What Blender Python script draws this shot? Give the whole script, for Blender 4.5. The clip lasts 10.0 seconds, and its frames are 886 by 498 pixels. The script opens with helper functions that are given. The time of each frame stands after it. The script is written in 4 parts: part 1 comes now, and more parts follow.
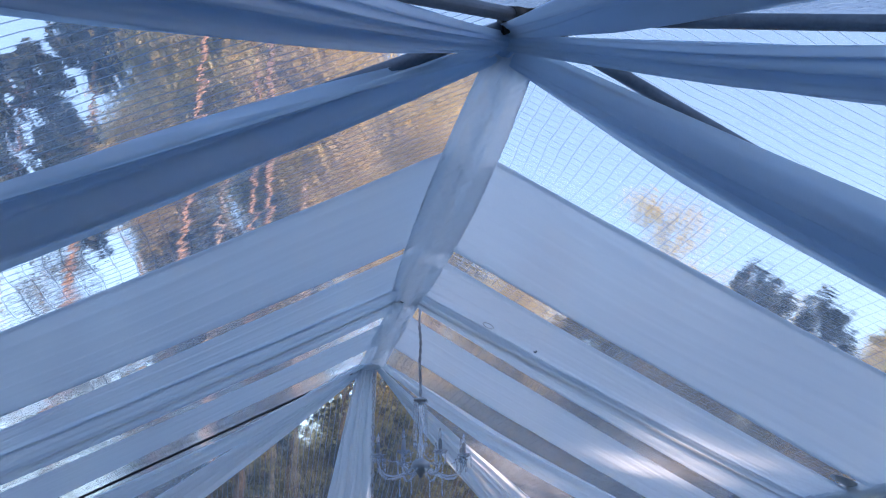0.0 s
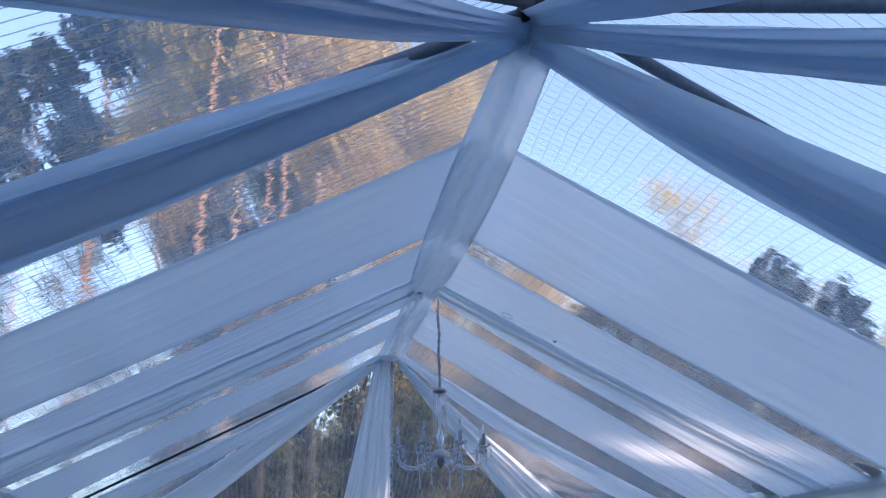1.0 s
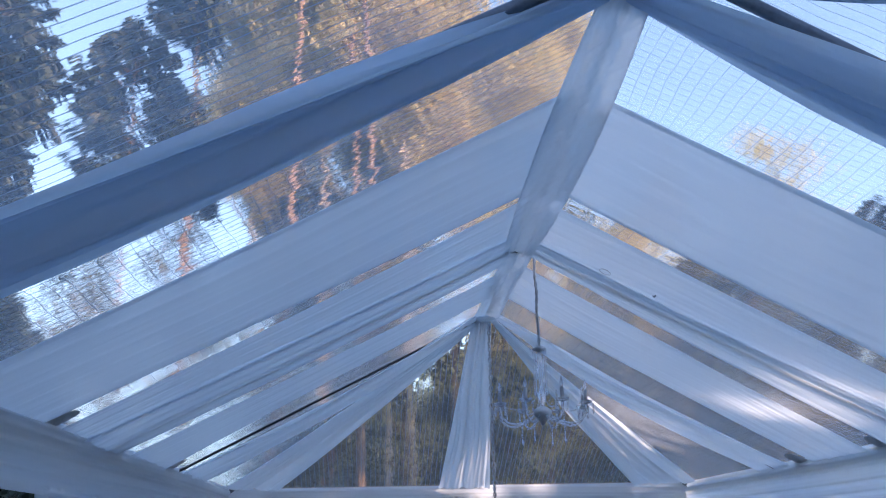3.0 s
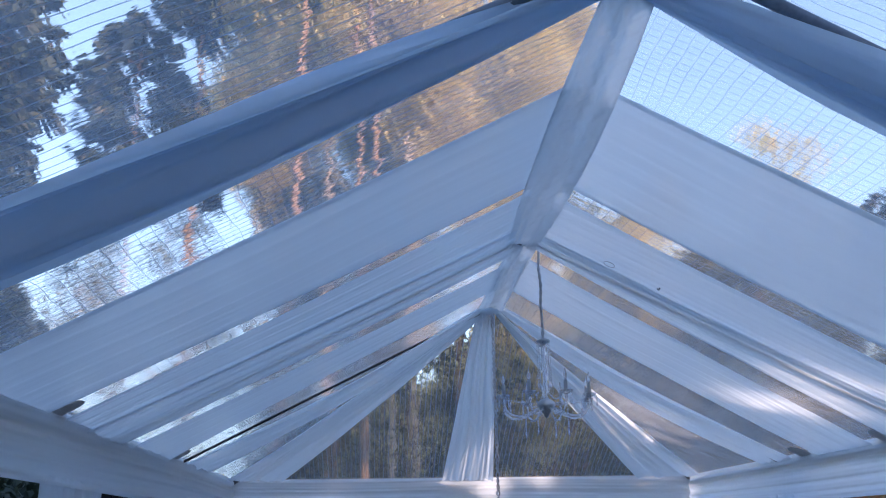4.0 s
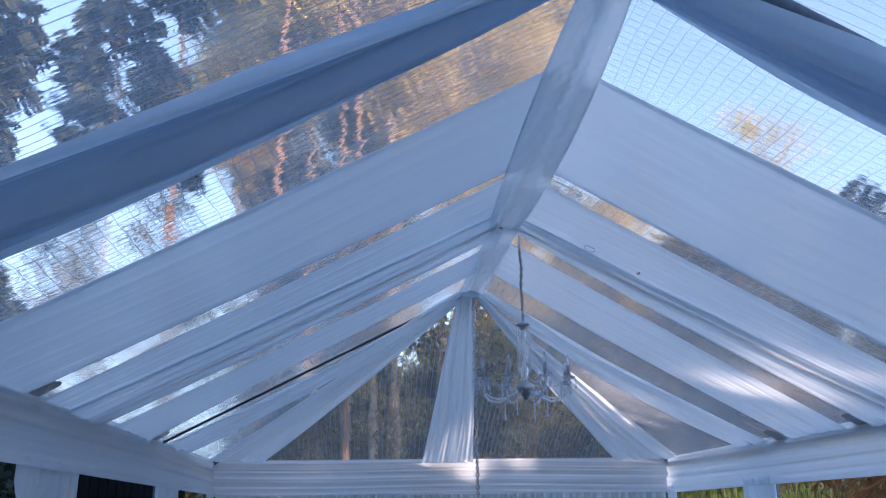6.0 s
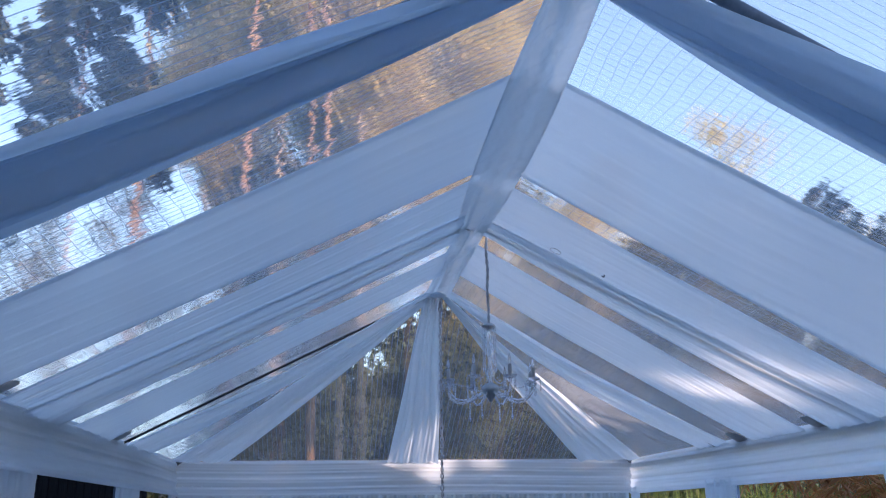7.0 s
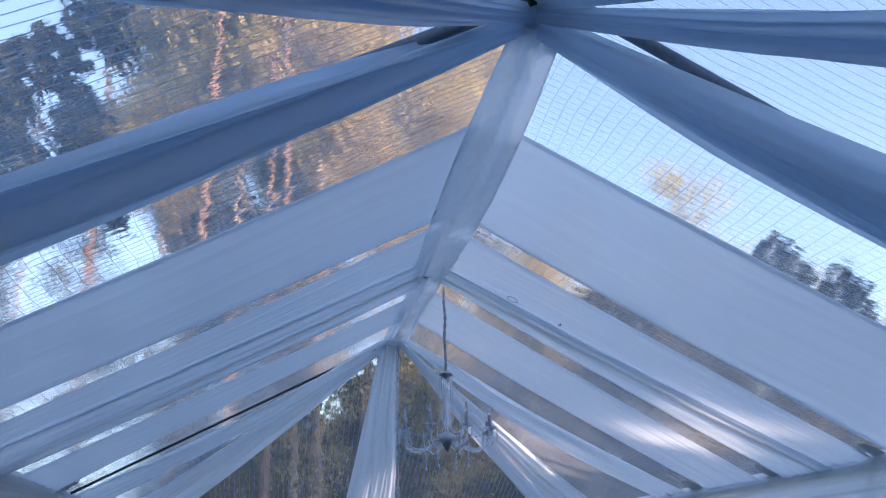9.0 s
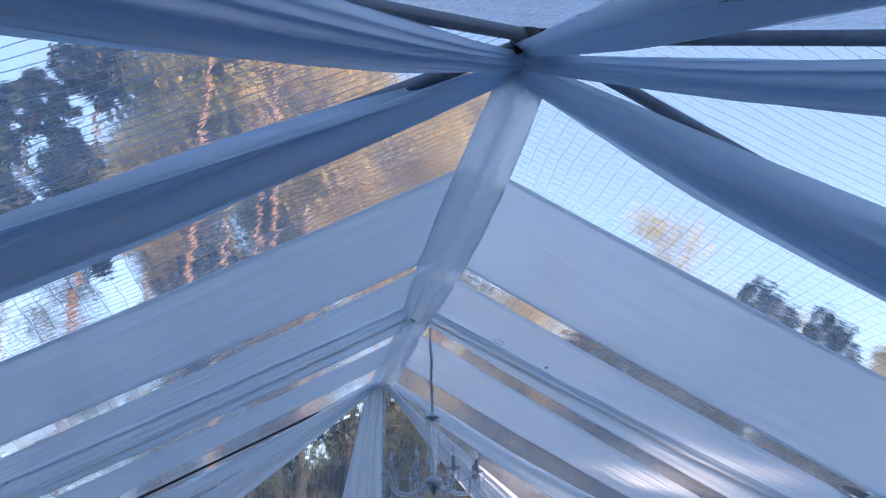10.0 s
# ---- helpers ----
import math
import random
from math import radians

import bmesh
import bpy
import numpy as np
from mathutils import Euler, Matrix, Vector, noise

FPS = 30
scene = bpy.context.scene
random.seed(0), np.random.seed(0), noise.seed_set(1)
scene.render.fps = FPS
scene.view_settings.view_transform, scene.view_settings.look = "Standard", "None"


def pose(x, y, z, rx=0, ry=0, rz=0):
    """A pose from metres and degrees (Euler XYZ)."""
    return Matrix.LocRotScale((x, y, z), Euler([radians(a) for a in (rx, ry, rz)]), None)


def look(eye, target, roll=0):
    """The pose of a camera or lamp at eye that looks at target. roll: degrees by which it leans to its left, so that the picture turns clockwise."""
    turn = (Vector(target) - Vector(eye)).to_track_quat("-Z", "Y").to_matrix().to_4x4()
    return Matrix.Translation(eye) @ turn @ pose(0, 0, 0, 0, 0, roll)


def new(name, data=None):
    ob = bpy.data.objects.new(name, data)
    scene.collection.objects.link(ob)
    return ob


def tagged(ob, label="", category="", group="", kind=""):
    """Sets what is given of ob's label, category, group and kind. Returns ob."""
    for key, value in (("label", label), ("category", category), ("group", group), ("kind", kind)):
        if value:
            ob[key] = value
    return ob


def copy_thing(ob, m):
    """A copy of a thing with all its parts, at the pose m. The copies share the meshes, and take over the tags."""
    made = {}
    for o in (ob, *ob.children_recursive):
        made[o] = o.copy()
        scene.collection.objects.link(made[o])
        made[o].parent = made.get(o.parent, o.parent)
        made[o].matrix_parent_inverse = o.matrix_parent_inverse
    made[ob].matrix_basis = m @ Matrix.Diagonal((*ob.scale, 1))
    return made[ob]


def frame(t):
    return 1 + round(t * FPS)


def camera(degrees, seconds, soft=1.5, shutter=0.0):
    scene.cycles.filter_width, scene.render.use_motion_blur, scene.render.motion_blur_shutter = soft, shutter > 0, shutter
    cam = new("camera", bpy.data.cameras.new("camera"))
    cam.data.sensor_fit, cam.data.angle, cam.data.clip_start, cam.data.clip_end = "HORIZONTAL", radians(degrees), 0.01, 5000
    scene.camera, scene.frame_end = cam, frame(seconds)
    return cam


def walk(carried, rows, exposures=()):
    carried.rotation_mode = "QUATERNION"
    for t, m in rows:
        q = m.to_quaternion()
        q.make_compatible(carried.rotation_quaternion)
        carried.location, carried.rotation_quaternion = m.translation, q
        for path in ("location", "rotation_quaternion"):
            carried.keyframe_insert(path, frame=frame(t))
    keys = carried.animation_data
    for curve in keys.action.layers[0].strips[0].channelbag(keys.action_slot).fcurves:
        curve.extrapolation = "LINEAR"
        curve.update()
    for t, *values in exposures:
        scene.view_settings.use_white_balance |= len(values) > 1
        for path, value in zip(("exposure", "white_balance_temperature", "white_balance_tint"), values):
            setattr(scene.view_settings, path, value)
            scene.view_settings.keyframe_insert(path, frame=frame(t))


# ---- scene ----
cam = camera(53.3, 10.0, 1.15)
PATH = [
    (0, (-1.057, 0.398, 1.554), (-0.68, 2.224, 2.278), -0.8),
    (0.5, (-1.068, 0.406, 1.563), (-0.697, 2.235, 2.283), -1.1),
    (1, (-1.08, 0.427, 1.567), (-0.733, 2.267, 2.27), -1.0),
    (1.5, (-1.115, 0.43, 1.553), (-0.8, 2.284, 2.234), -1.3),
    (2, (-1.16, 0.426, 1.512), (-0.922, 2.299, 2.171), -1.1),
    (2.5, (-1.159, 0.423, 1.516), (-0.977, 2.307, 2.162), -1.2),
    (3, (-1.155, 0.417, 1.52), (-0.998, 2.308, 2.153), -1.2),
    (4.5, (-1.16, 0.431, 1.507), (-1.012, 2.333, 2.107), -0.9),
    (5, (-1.162, 0.443, 1.503), (-1.012, 2.351, 2.081), -0.9),
    (5.5, (-1.154, 0.427, 1.511), (-0.992, 2.334, 2.09), -0.9),
    (7, (-1.125, 0.419, 1.523), (-0.868, 2.315, 2.102), -0.8),
    (7.5, (-1.124, 0.423, 1.525), (-0.833, 2.314, 2.106), -1.0),
    (8, (-1.132, 0.421, 1.521), (-0.812, 2.304, 2.113), -1.1),
    (8.5, (-1.127, 0.406, 1.518), (-0.787, 2.275, 2.144), -1.2),
    (9, (-1.114, 0.395, 1.536), (-0.77, 2.246, 2.211), -1.2),
    (9.5, (-1.134, 0.364, 1.515), (-0.776, 2.191, 2.245), -1.4),
    (10, (-1.132, 0.352, 1.505), (-0.761, 2.16, 2.273), -1.5),
]
walk(cam, [(t, look(eye, target, roll)) for t, eye, target, roll in PATH],
     exposures=[(0.0, 2.32, 5480, 23), (10.0, 2.32, 5480, 23)])

# ---- light ----
SUN_EL, SUN_AZ = 9.0, 135.0          # degrees above the horizon; clockwise from +y
world = bpy.data.worlds.new("world")
scene.world = world
world.use_nodes = True
wn = world.node_tree
sky = wn.nodes.new("ShaderNodeTexSky")
sky.sky_type, sky.sun_disc = "NISHITA", False
sky.sun_elevation, sky.sun_rotation = radians(SUN_EL), radians(SUN_AZ)
sky.air_density, sky.dust_density, sky.ozone_density = 1.0, 0.6, 1.6
wn.nodes["Background"].inputs["Strength"].default_value = 0.15
wn.links.new(sky.outputs[0], wn.nodes["Background"].inputs["Color"])
sun = new("sun", bpy.data.lights.new("sun", "SUN"))
sun.data.energy, sun.data.angle, sun.data.color = 2.2, radians(0.6), (1.0, 0.74, 0.5)
to_sun = Vector((math.sin(radians(SUN_AZ)) * math.cos(radians(SUN_EL)), math.cos(radians(SUN_AZ)) * math.cos(radians(SUN_EL)), math.sin(radians(SUN_EL))))
sun.matrix_world = look(to_sun * 60, (0, 0, 0))

# ---- plan: metres; x across the tent, y along it ----
HALF, EAVE, RIDGE = 3.0, 2.2, 3.72   # half width, eave height, ridge height
Y0, YA, YB, Y1 = 0.05, 3.22, 9.0, 12.15   # near wall, near node, far node, far wall
XA = -0.1                           # the near end of the ridge stands a little aside
RISE = RIDGE - EAVE


# ---- materials ----
class Mat:
    """A node material with short ways to add and join nodes."""

    def __init__(self, name):
        self.m = bpy.data.materials.new(name)
        self.m.use_nodes = True
        self.t = self.m.node_tree
        self.t.nodes.clear()
        self.out = self.n("OutputMaterial")

    def n(self, kind, ins=None, **props):
        node = self.t.nodes.new("ShaderNode" + kind)
        for k, v in props.items():
            setattr(node, k, v)
        for k, v in (ins or {}).items():
            if isinstance(v, bpy.types.NodeSocket):
                self.t.links.new(v, node.inputs[k])
            else:
                node.inputs[k].default_value = v
        return node

    def math(self, op, a, b=0.0, c=0.0, clamp=False):
        node = self.n("Math", {0: a, 1: b, 2: c}, operation=op)
        node.use_clamp = clamp
        return node.outputs[0]

    def noise(self, vec, scale, detail=3.0, rough=0.55):
        return self.n("TexNoise", {"Vector": vec, "Scale": scale, "Detail": detail, "Roughness": rough}).outputs["Fac"]

    def stretch(self, vec, s):
        return self.n("Mapping", {"Vector": vec, "Scale": s}).outputs[0]

    def ramp(self, fac, stops):
        node = self.n("ValToRGB", {"Fac": fac})
        el = node.color_ramp.elements
        while len(el) < len(stops):
            el.new(0.5)
        for e, (p, c) in zip(el, stops):
            e.position, e.color = p, (*c, 1.0)
        return node.outputs[0]

    def done(self, shader):
        self.t.links.new(shader, self.out.inputs["Surface"])
        return self.m


def make_fabric(name, colour, through_part, sheer, creased=0.3, streak=1.0, wide=12.0, slant=0.0):
    """Thin white polyester voile: reflects, lets light through, and is slightly open."""
    k = Mat(name)
    uv = k.n("UVMap", uv_map="UV").outputs[0]
    rnd = k.n("ObjectInfo").outputs["Random"]
    off = k.n("CombineXYZ", {0: rnd, 1: k.math("MULTIPLY", rnd, 7.3), 2: k.math("MULTIPLY", rnd, 3.1)}).outputs[0]
    vec = k.n("VectorMath", {0: uv, 1: off}, operation="ADD").outputs[0]
    pleats = k.noise(k.stretch(vec, (0.45, wide, 1.0)), 1.0, 3.0, 0.5)
    fine = k.noise(k.stretch(vec, (2.2, 90.0, 1.0)), 1.0, 2.0)
    crease = k.noise(k.stretch(vec, (5.0, 9.0, 1.0)), 1.0, 3.0)
    h = k.math("ADD", k.math("MULTIPLY", pleats, 0.9), k.math("ADD", k.math("MULTIPLY", fine, 0.06), k.math("MULTIPLY", crease, creased)))
    bump = k.n("Bump", {"Height": h, "Strength": 0.24 * streak, "Distance": 0.03}).outputs[0]
    soil = k.noise(vec, 1.3, 4.0)
    if slant:
        turned_vec = k.stretch(k.n("Mapping", {"Vector": vec, "Rotation": (0, 0, slant)}).outputs[0], (1.8, 15.0, 1.0))
        h = k.math("ADD", h, k.math("MULTIPLY", k.noise(turned_vec, 1.0, 2.0, 0.4), 3.0))
        bump = k.n("Bump", {"Height": h, "Strength": 0.5, "Distance": 0.03}).outputs[0]
    thick = k.math("MULTIPLY_ADD", pleats, 0.55, k.math("MULTIPLY_ADD", fine, 0.12, 0.16), clamp=True)
    col = k.n("MixRGB", {0: k.math("MULTIPLY", soil, 0.5), 1: (*colour, 1), 2: (colour[0] * 0.93, colour[1] * 0.94, colour[2] * 0.93, 1)}).outputs[0]
    dif = k.n("BsdfDiffuse", {"Color": col, "Normal": bump}).outputs[0]
    tra = k.n("BsdfTranslucent", {"Color": col, "Normal": bump}).outputs[0]
    fac = k.math("MULTIPLY_ADD", k.math("SUBTRACT", thick, 0.45), -0.24 * streak, through_part, clamp=True)
    body = k.n("MixShader", {0: fac, 1: dif, 2: tra}).outputs[0]
    gloss = k.n("BsdfGlossy", {"Color": (0.9, 0.9, 0.9, 1), "Roughness": 0.55, "Normal": bump}).outputs[0]
    body = k.n("MixShader", {0: 0.05, 1: body, 2: gloss}).outputs[0]
    clear = k.n("BsdfTransparent").outputs[0]
    hole = k.math("MULTIPLY_ADD", k.math("SUBTRACT", 0.55, thick), sheer, sheer, clamp=True)
    return k.done(k.n("MixShader", {0: hole, 1: body, 2: clear}).outputs[0])


def make_film(name, pitch_u, pitch_v, haze, wave, thick=0.0036, cross=0.15, blur=0.17, crumple=0.16, broadly=0.5, ior=1.02, show=0.8, milk_white=0.82, cross_from=-99.0, fade=1.1):
    """Clear PVC film with a woven scrim in it, crinkled from folding."""
    k = Mat(name)
    uv = k.n("UVMap", uv_map="UV").outputs[0]
    w1 = k.n("TexNoise", {"Vector": uv, "Scale": 1.5, "Detail": 2.5}).outputs["Color"]
    w1 = k.n("VectorMath", {0: w1, 1: (0.5, 0.5, 0.5)}, operation="SUBTRACT").outputs[0]
    w1 = k.n("VectorMath", {0: w1, 3: wave}, operation="SCALE")
    w1 = w1.outputs[0]
    bent = k.n("VectorMath", {0: uv, 1: w1}, operation="ADD").outputs[0]
    xyz = k.n("SeparateXYZ", {0: bent})

    def threads(co, pitch, width):
        f = k.math("ABSOLUTE", k.math("SUBTRACT", k.math("FRACT", k.math("DIVIDE", co, pitch)), 0.5))
        return k.math("LESS_THAN", f, width / pitch / 2)

    a = threads(xyz.outputs[0], pitch_u, thick)
    b = k.math("MULTIPLY", threads(xyz.outputs[1], pitch_v, 0.0038), cross)
    b = k.math("MULTIPLY", b, k.math("MULTIPLY_ADD", k.math("ABSOLUTE", k.n("SeparateXYZ", {0: uv}).outputs[1]), -fade, k.math("MULTIPLY_ADD", k.noise(uv, 0.7, 1.0), 1.5, 1.4), clamp=True))
    b = k.math("MULTIPLY", b, k.math("MULTIPLY", k.math("SUBTRACT", k.n("SeparateXYZ", {0: uv}).outputs[0], cross_from), 5.0, clamp=True))
    line = k.math("MULTIPLY", k.math("MAXIMUM", a, b), k.math("MULTIPLY_ADD", k.noise(uv, 2.0, 2.0), 0.7, 0.5, clamp=True))
    crinkle = k.noise(k.stretch(uv, (34.0, 15.0, 1.0)), 1.0, 2.0, 0.5)
    broad = k.noise(k.stretch(uv, (4.5, 2.0, 1.0)), 1.0, 2.0)
    zone = k.math("MULTIPLY_ADD", k.noise(uv, 0.9, 2.0), 1.6, -0.35, clamp=True)
    h = k.math("ADD", k.math("MULTIPLY", k.math("MULTIPLY", crinkle, zone), crumple), k.math("MULTIPLY", broad, broadly))
    bump = k.n("Bump", {"Height": h, "Strength": 1.0, "Distance": 0.065}).outputs[0]
    see = k.n("BsdfRefraction", {"Color": (1.0, 0.83, 0.67, 1), "Roughness": blur, "IOR": ior, "Normal": bump}).outputs[0]
    gloss = k.n("BsdfGlossy", {"Color": (1, 1, 1, 1), "Roughness": 0.08, "Normal": bump}).outputs[0]
    fres = k.math("MULTIPLY", k.n("Fresnel", {"IOR": 1.35, "Normal": bump}).outputs[0], 0.6)
    body = k.n("MixShader", {0: fres, 1: see, 2: gloss}).outputs[0]
    milk = k.n("BsdfTranslucent", {"Color": (milk_white * 0.97, milk_white, milk_white * 1.04, 1), "Normal": bump}).outputs[0]
    milky = k.math("MULTIPLY_ADD", k.noise(uv, 2.5, 3.0), haze, haze * 0.4)
    body = k.n("MixShader", {0: milky, 1: body, 2: milk}).outputs[0]
    thr = k.n("MixShader", {0: 0.35, 1: k.n("BsdfDiffuse", {"Color": (0.42, 0.44, 0.46, 1)}).outputs[0], 2: k.n("BsdfTranslucent", {"Color": (0.5, 0.52, 0.55, 1)}).outputs[0]}).outputs[0]
    return k.done(k.n("MixShader", {0: k.math("MULTIPLY", line, show), 1: body, 2: thr}).outputs[0])


def make_solid(name, stops, scale, rough, metal=0.0, bump=0.2, squash=(1, 1, 1), dist=0.02, sheen=0.5):
    """Surface of one stuff: colour by noise at two scales, with matching relief."""
    k = Mat(name)
    co = k.n("TexCoord").outputs["Object"]
    v = k.stretch(co, squash)
    big, small = k.noise(v, scale, 4.0), k.noise(v, scale * 7.0, 3.0)
    rnd = k.n("ObjectInfo").outputs["Random"]
    f = k.math("ADD", k.math("MULTIPLY_ADD", small, 0.4, k.math("MULTIPLY", big, 0.6)), k.math("MULTIPLY_ADD", rnd, 0.16, -0.08))
    col = k.ramp(f, stops)
    nb = k.n("Bump", {"Height": k.math("ADD", small, big), "Strength": bump, "Distance": dist}).outputs[0]
    return k.done(k.n("BsdfPrincipled", {"Base Color": col, "Roughness": rough, "Metallic": metal, "Specular IOR Level": sheen, "Normal": nb}).outputs[0])


def make_leaf(name, stops, lets=0.4):
    k = Mat(name)
    isl = k.n("NewGeometry").outputs["Random Per Island"]
    rnd = k.n("ObjectInfo").outputs["Random"]
    f = k.math("MULTIPLY_ADD", rnd, 0.3, k.math("MULTIPLY", isl, 0.7))
    col = k.ramp(f, stops)
    a = k.n("BsdfPrincipled", {"Base Color": col, "Roughness": 0.6}).outputs[0]
    b = k.n("BsdfTranslucent", {"Color": col}).outputs[0]
    return k.done(k.n("MixShader", {0: lets, 1: a, 2: b}).outputs[0])


def make_glass(name):
    k = Mat(name)
    g = k.n("BsdfGlass", {"Color": (0.95, 0.97, 1.0, 1), "Roughness": 0.04, "IOR": 1.45}).outputs[0]
    t = k.n("BsdfTransparent", {"Color": (0.9, 0.93, 0.97, 1)}).outputs[0]
    return k.done(k.n("MixShader", {0: 0.3, 1: g, 2: t}).outputs[0])


FABRIC = make_fabric("white_voile", (0.83, 0.895, 0.965), 0.54, 0.05, 0.3, 0.55)
# Same white voile, with the dim blue shade of its gathers put into the colour.
GATHER = make_fabric("white_voile_shade_tinted", (0.64, 0.77, 0.92), 0.45, 0.0, 0.5, 0.7)
VEIL = make_fabric("open_voile", (0.84, 0.89, 0.95), 0.5, 0.09, 0.3)
SHEER = make_fabric("sheer_voile", (0.86, 0.91, 0.96), 0.55, 0.05, 0.2, 0.5, 9.0, 0.35)
FILM = make_film("clear_film", 0.05, 0.075, 0.22, 0.13, 0.006, 0.65, 0.13, 0.12, 0.38, show=0.85, cross_from=2.35)
FILM_RIGHT = make_film("clear_film_of_the_right_slope", 0.05, 0.065, 0.16, 0.09, 0.0042, 0.9, 0.19, show=0.5, cross_from=-8.85, fade=0.2)
FILM_NEAR = make_film("crinkled_film_of_the_entrance", 0.05, 0.065, 0.5, 0.05, 0.001, 0.1, 0.12, 1.6, 0.2, 1.33, 0.3, 0.4)
FILM_END = make_film("clear_film_of_the_hip", 0.058, 0.5, 0.1, 0.015, 0.0052, 0.1, 0.11, show=0.7)
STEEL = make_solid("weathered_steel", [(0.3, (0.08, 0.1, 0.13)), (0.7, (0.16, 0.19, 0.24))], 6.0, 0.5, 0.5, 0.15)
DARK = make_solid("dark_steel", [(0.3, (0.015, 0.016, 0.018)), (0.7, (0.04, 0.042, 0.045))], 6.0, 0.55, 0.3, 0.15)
CRYSTAL = make_glass("crystal_glass")
ENAMEL = make_solid("silvered_metal", [(0.3, (0.4, 0.42, 0.46)), (0.7, (0.62, 0.64, 0.68))], 20.0, 0.28, 0.6, 0.05)
# White sleeves, greyed in the base colour for the shade of standing backlit.
CANDLE = make_solid("white_candle_sleeve_backlit", [(0.3, (0.28, 0.29, 0.31)), (0.7, (0.4, 0.41, 0.43))], 30.0, 0.45, 0.0, 0.05)
CORD = make_solid("grey_cord_sleeve", [(0.3, (0.3, 0.31, 0.34)), (0.7, (0.55, 0.56, 0.6))], 40.0, 0.8, 0.0, 0.5)
BARK = make_solid("pine_bark", [(0.3, (0.055, 0.045, 0.035)), (0.5, (0.17, 0.115, 0.07)), (0.72, (0.31, 0.2, 0.12))], 2.5, 0.9, 0.0, 0.9, (1, 1, 0.35), 0.06)
BIRCH = make_solid("birch_bark", [(0.34, (0.06, 0.055, 0.05)), (0.43, (0.28, 0.24, 0.19)), (0.7, (0.42, 0.37, 0.29))], 2.2, 0.8, 0.0, 0.5, (0.5, 0.5, 2.2), 0.03)
NEEDLES = make_leaf("spruce_needles", [(0.0, (0.012, 0.022, 0.016)), (0.6, (0.03, 0.048, 0.03)), (1.0, (0.06, 0.075, 0.04))], 0.15)
GOLD = make_leaf("autumn_birch_leaves", [(0.0, (0.32, 0.28, 0.12)), (0.45, (0.49, 0.44, 0.19)), (0.8, (0.58, 0.53, 0.25)), (1.0, (0.42, 0.43, 0.19))], 0.45)
OLIVE = make_leaf("turning_leaves", [(0.0, (0.04, 0.05, 0.02)), (0.5, (0.085, 0.09, 0.03)), (1.0, (0.17, 0.14, 0.045))], 0.35)
GREEN = make_leaf("green_blades", [(0.0, (0.08, 0.12, 0.02)), (0.6, (0.22, 0.26, 0.04)), (1.0, (0.5, 0.45, 0.1))], 0.4)
RUST = make_leaf("orange_fronds", [(0.0, (0.2, 0.07, 0.02)), (0.6, (0.42, 0.16, 0.04)), (1.0, (0.5, 0.26, 0.08))], 0.3)
GRASS = make_solid("lawn", [(0.3, (0.025, 0.035, 0.012)), (0.6, (0.05, 0.065, 0.02)), (0.8, (0.09, 0.085, 0.035))], 0.8, 0.95, 0.0, 0.8, (1, 1, 1), 0.05)
DECK = make_solid("worn_deck_boards", [(0.3, (0.045, 0.045, 0.048)), (0.7, (0.09, 0.09, 0.095))], 1.6, 0.7, 0.0, 0.4, (6, 0.6, 1))


# ---- builders ----
def link(name, me, material, parent=None, label=""):
    ob = new(name, me)
    if material and not me.materials:
        me.materials.append(material)
    if parent is not None:
        ob.parent = parent
    if label:
        ob["label"] = label
    return ob


def part(name, bm, material, parent=None, label="", smooth=True):
    me = bpy.data.meshes.new(name)
    bm.to_mesh(me)
    bm.free()
    for p in me.polygons:
        p.use_smooth = smooth
    return link(name, me, material, parent, label)


def grid_mesh(name, rows, uv=None, close=False):
    """A mesh from an array of points (n, m, 3), with UVs in metres."""
    n, m, _ = rows.shape
    idx = np.arange(n * m).reshape(n, m)
    a, b, c, d = idx[:-1, :-1], idx[1:, :-1], idx[1:, 1:], idx[:-1, 1:]
    faces = np.stack([a, b, c, d], -1).reshape(-1, 4)
    me = bpy.data.meshes.new(name)
    me.from_pydata(rows.reshape(-1, 3).tolist(), [], faces.tolist())
    if uv is not None:
        lay = me.uv_layers.new(name="UV")
        lay.data.foreach_set("uv", uv.reshape(-1, 2)[faces.ravel()].astype(np.float32).ravel())
    me.polygons.foreach_set("use_smooth", [True] * len(me.polygons))
    return me


def V(*p):
    return np.array(p, float)


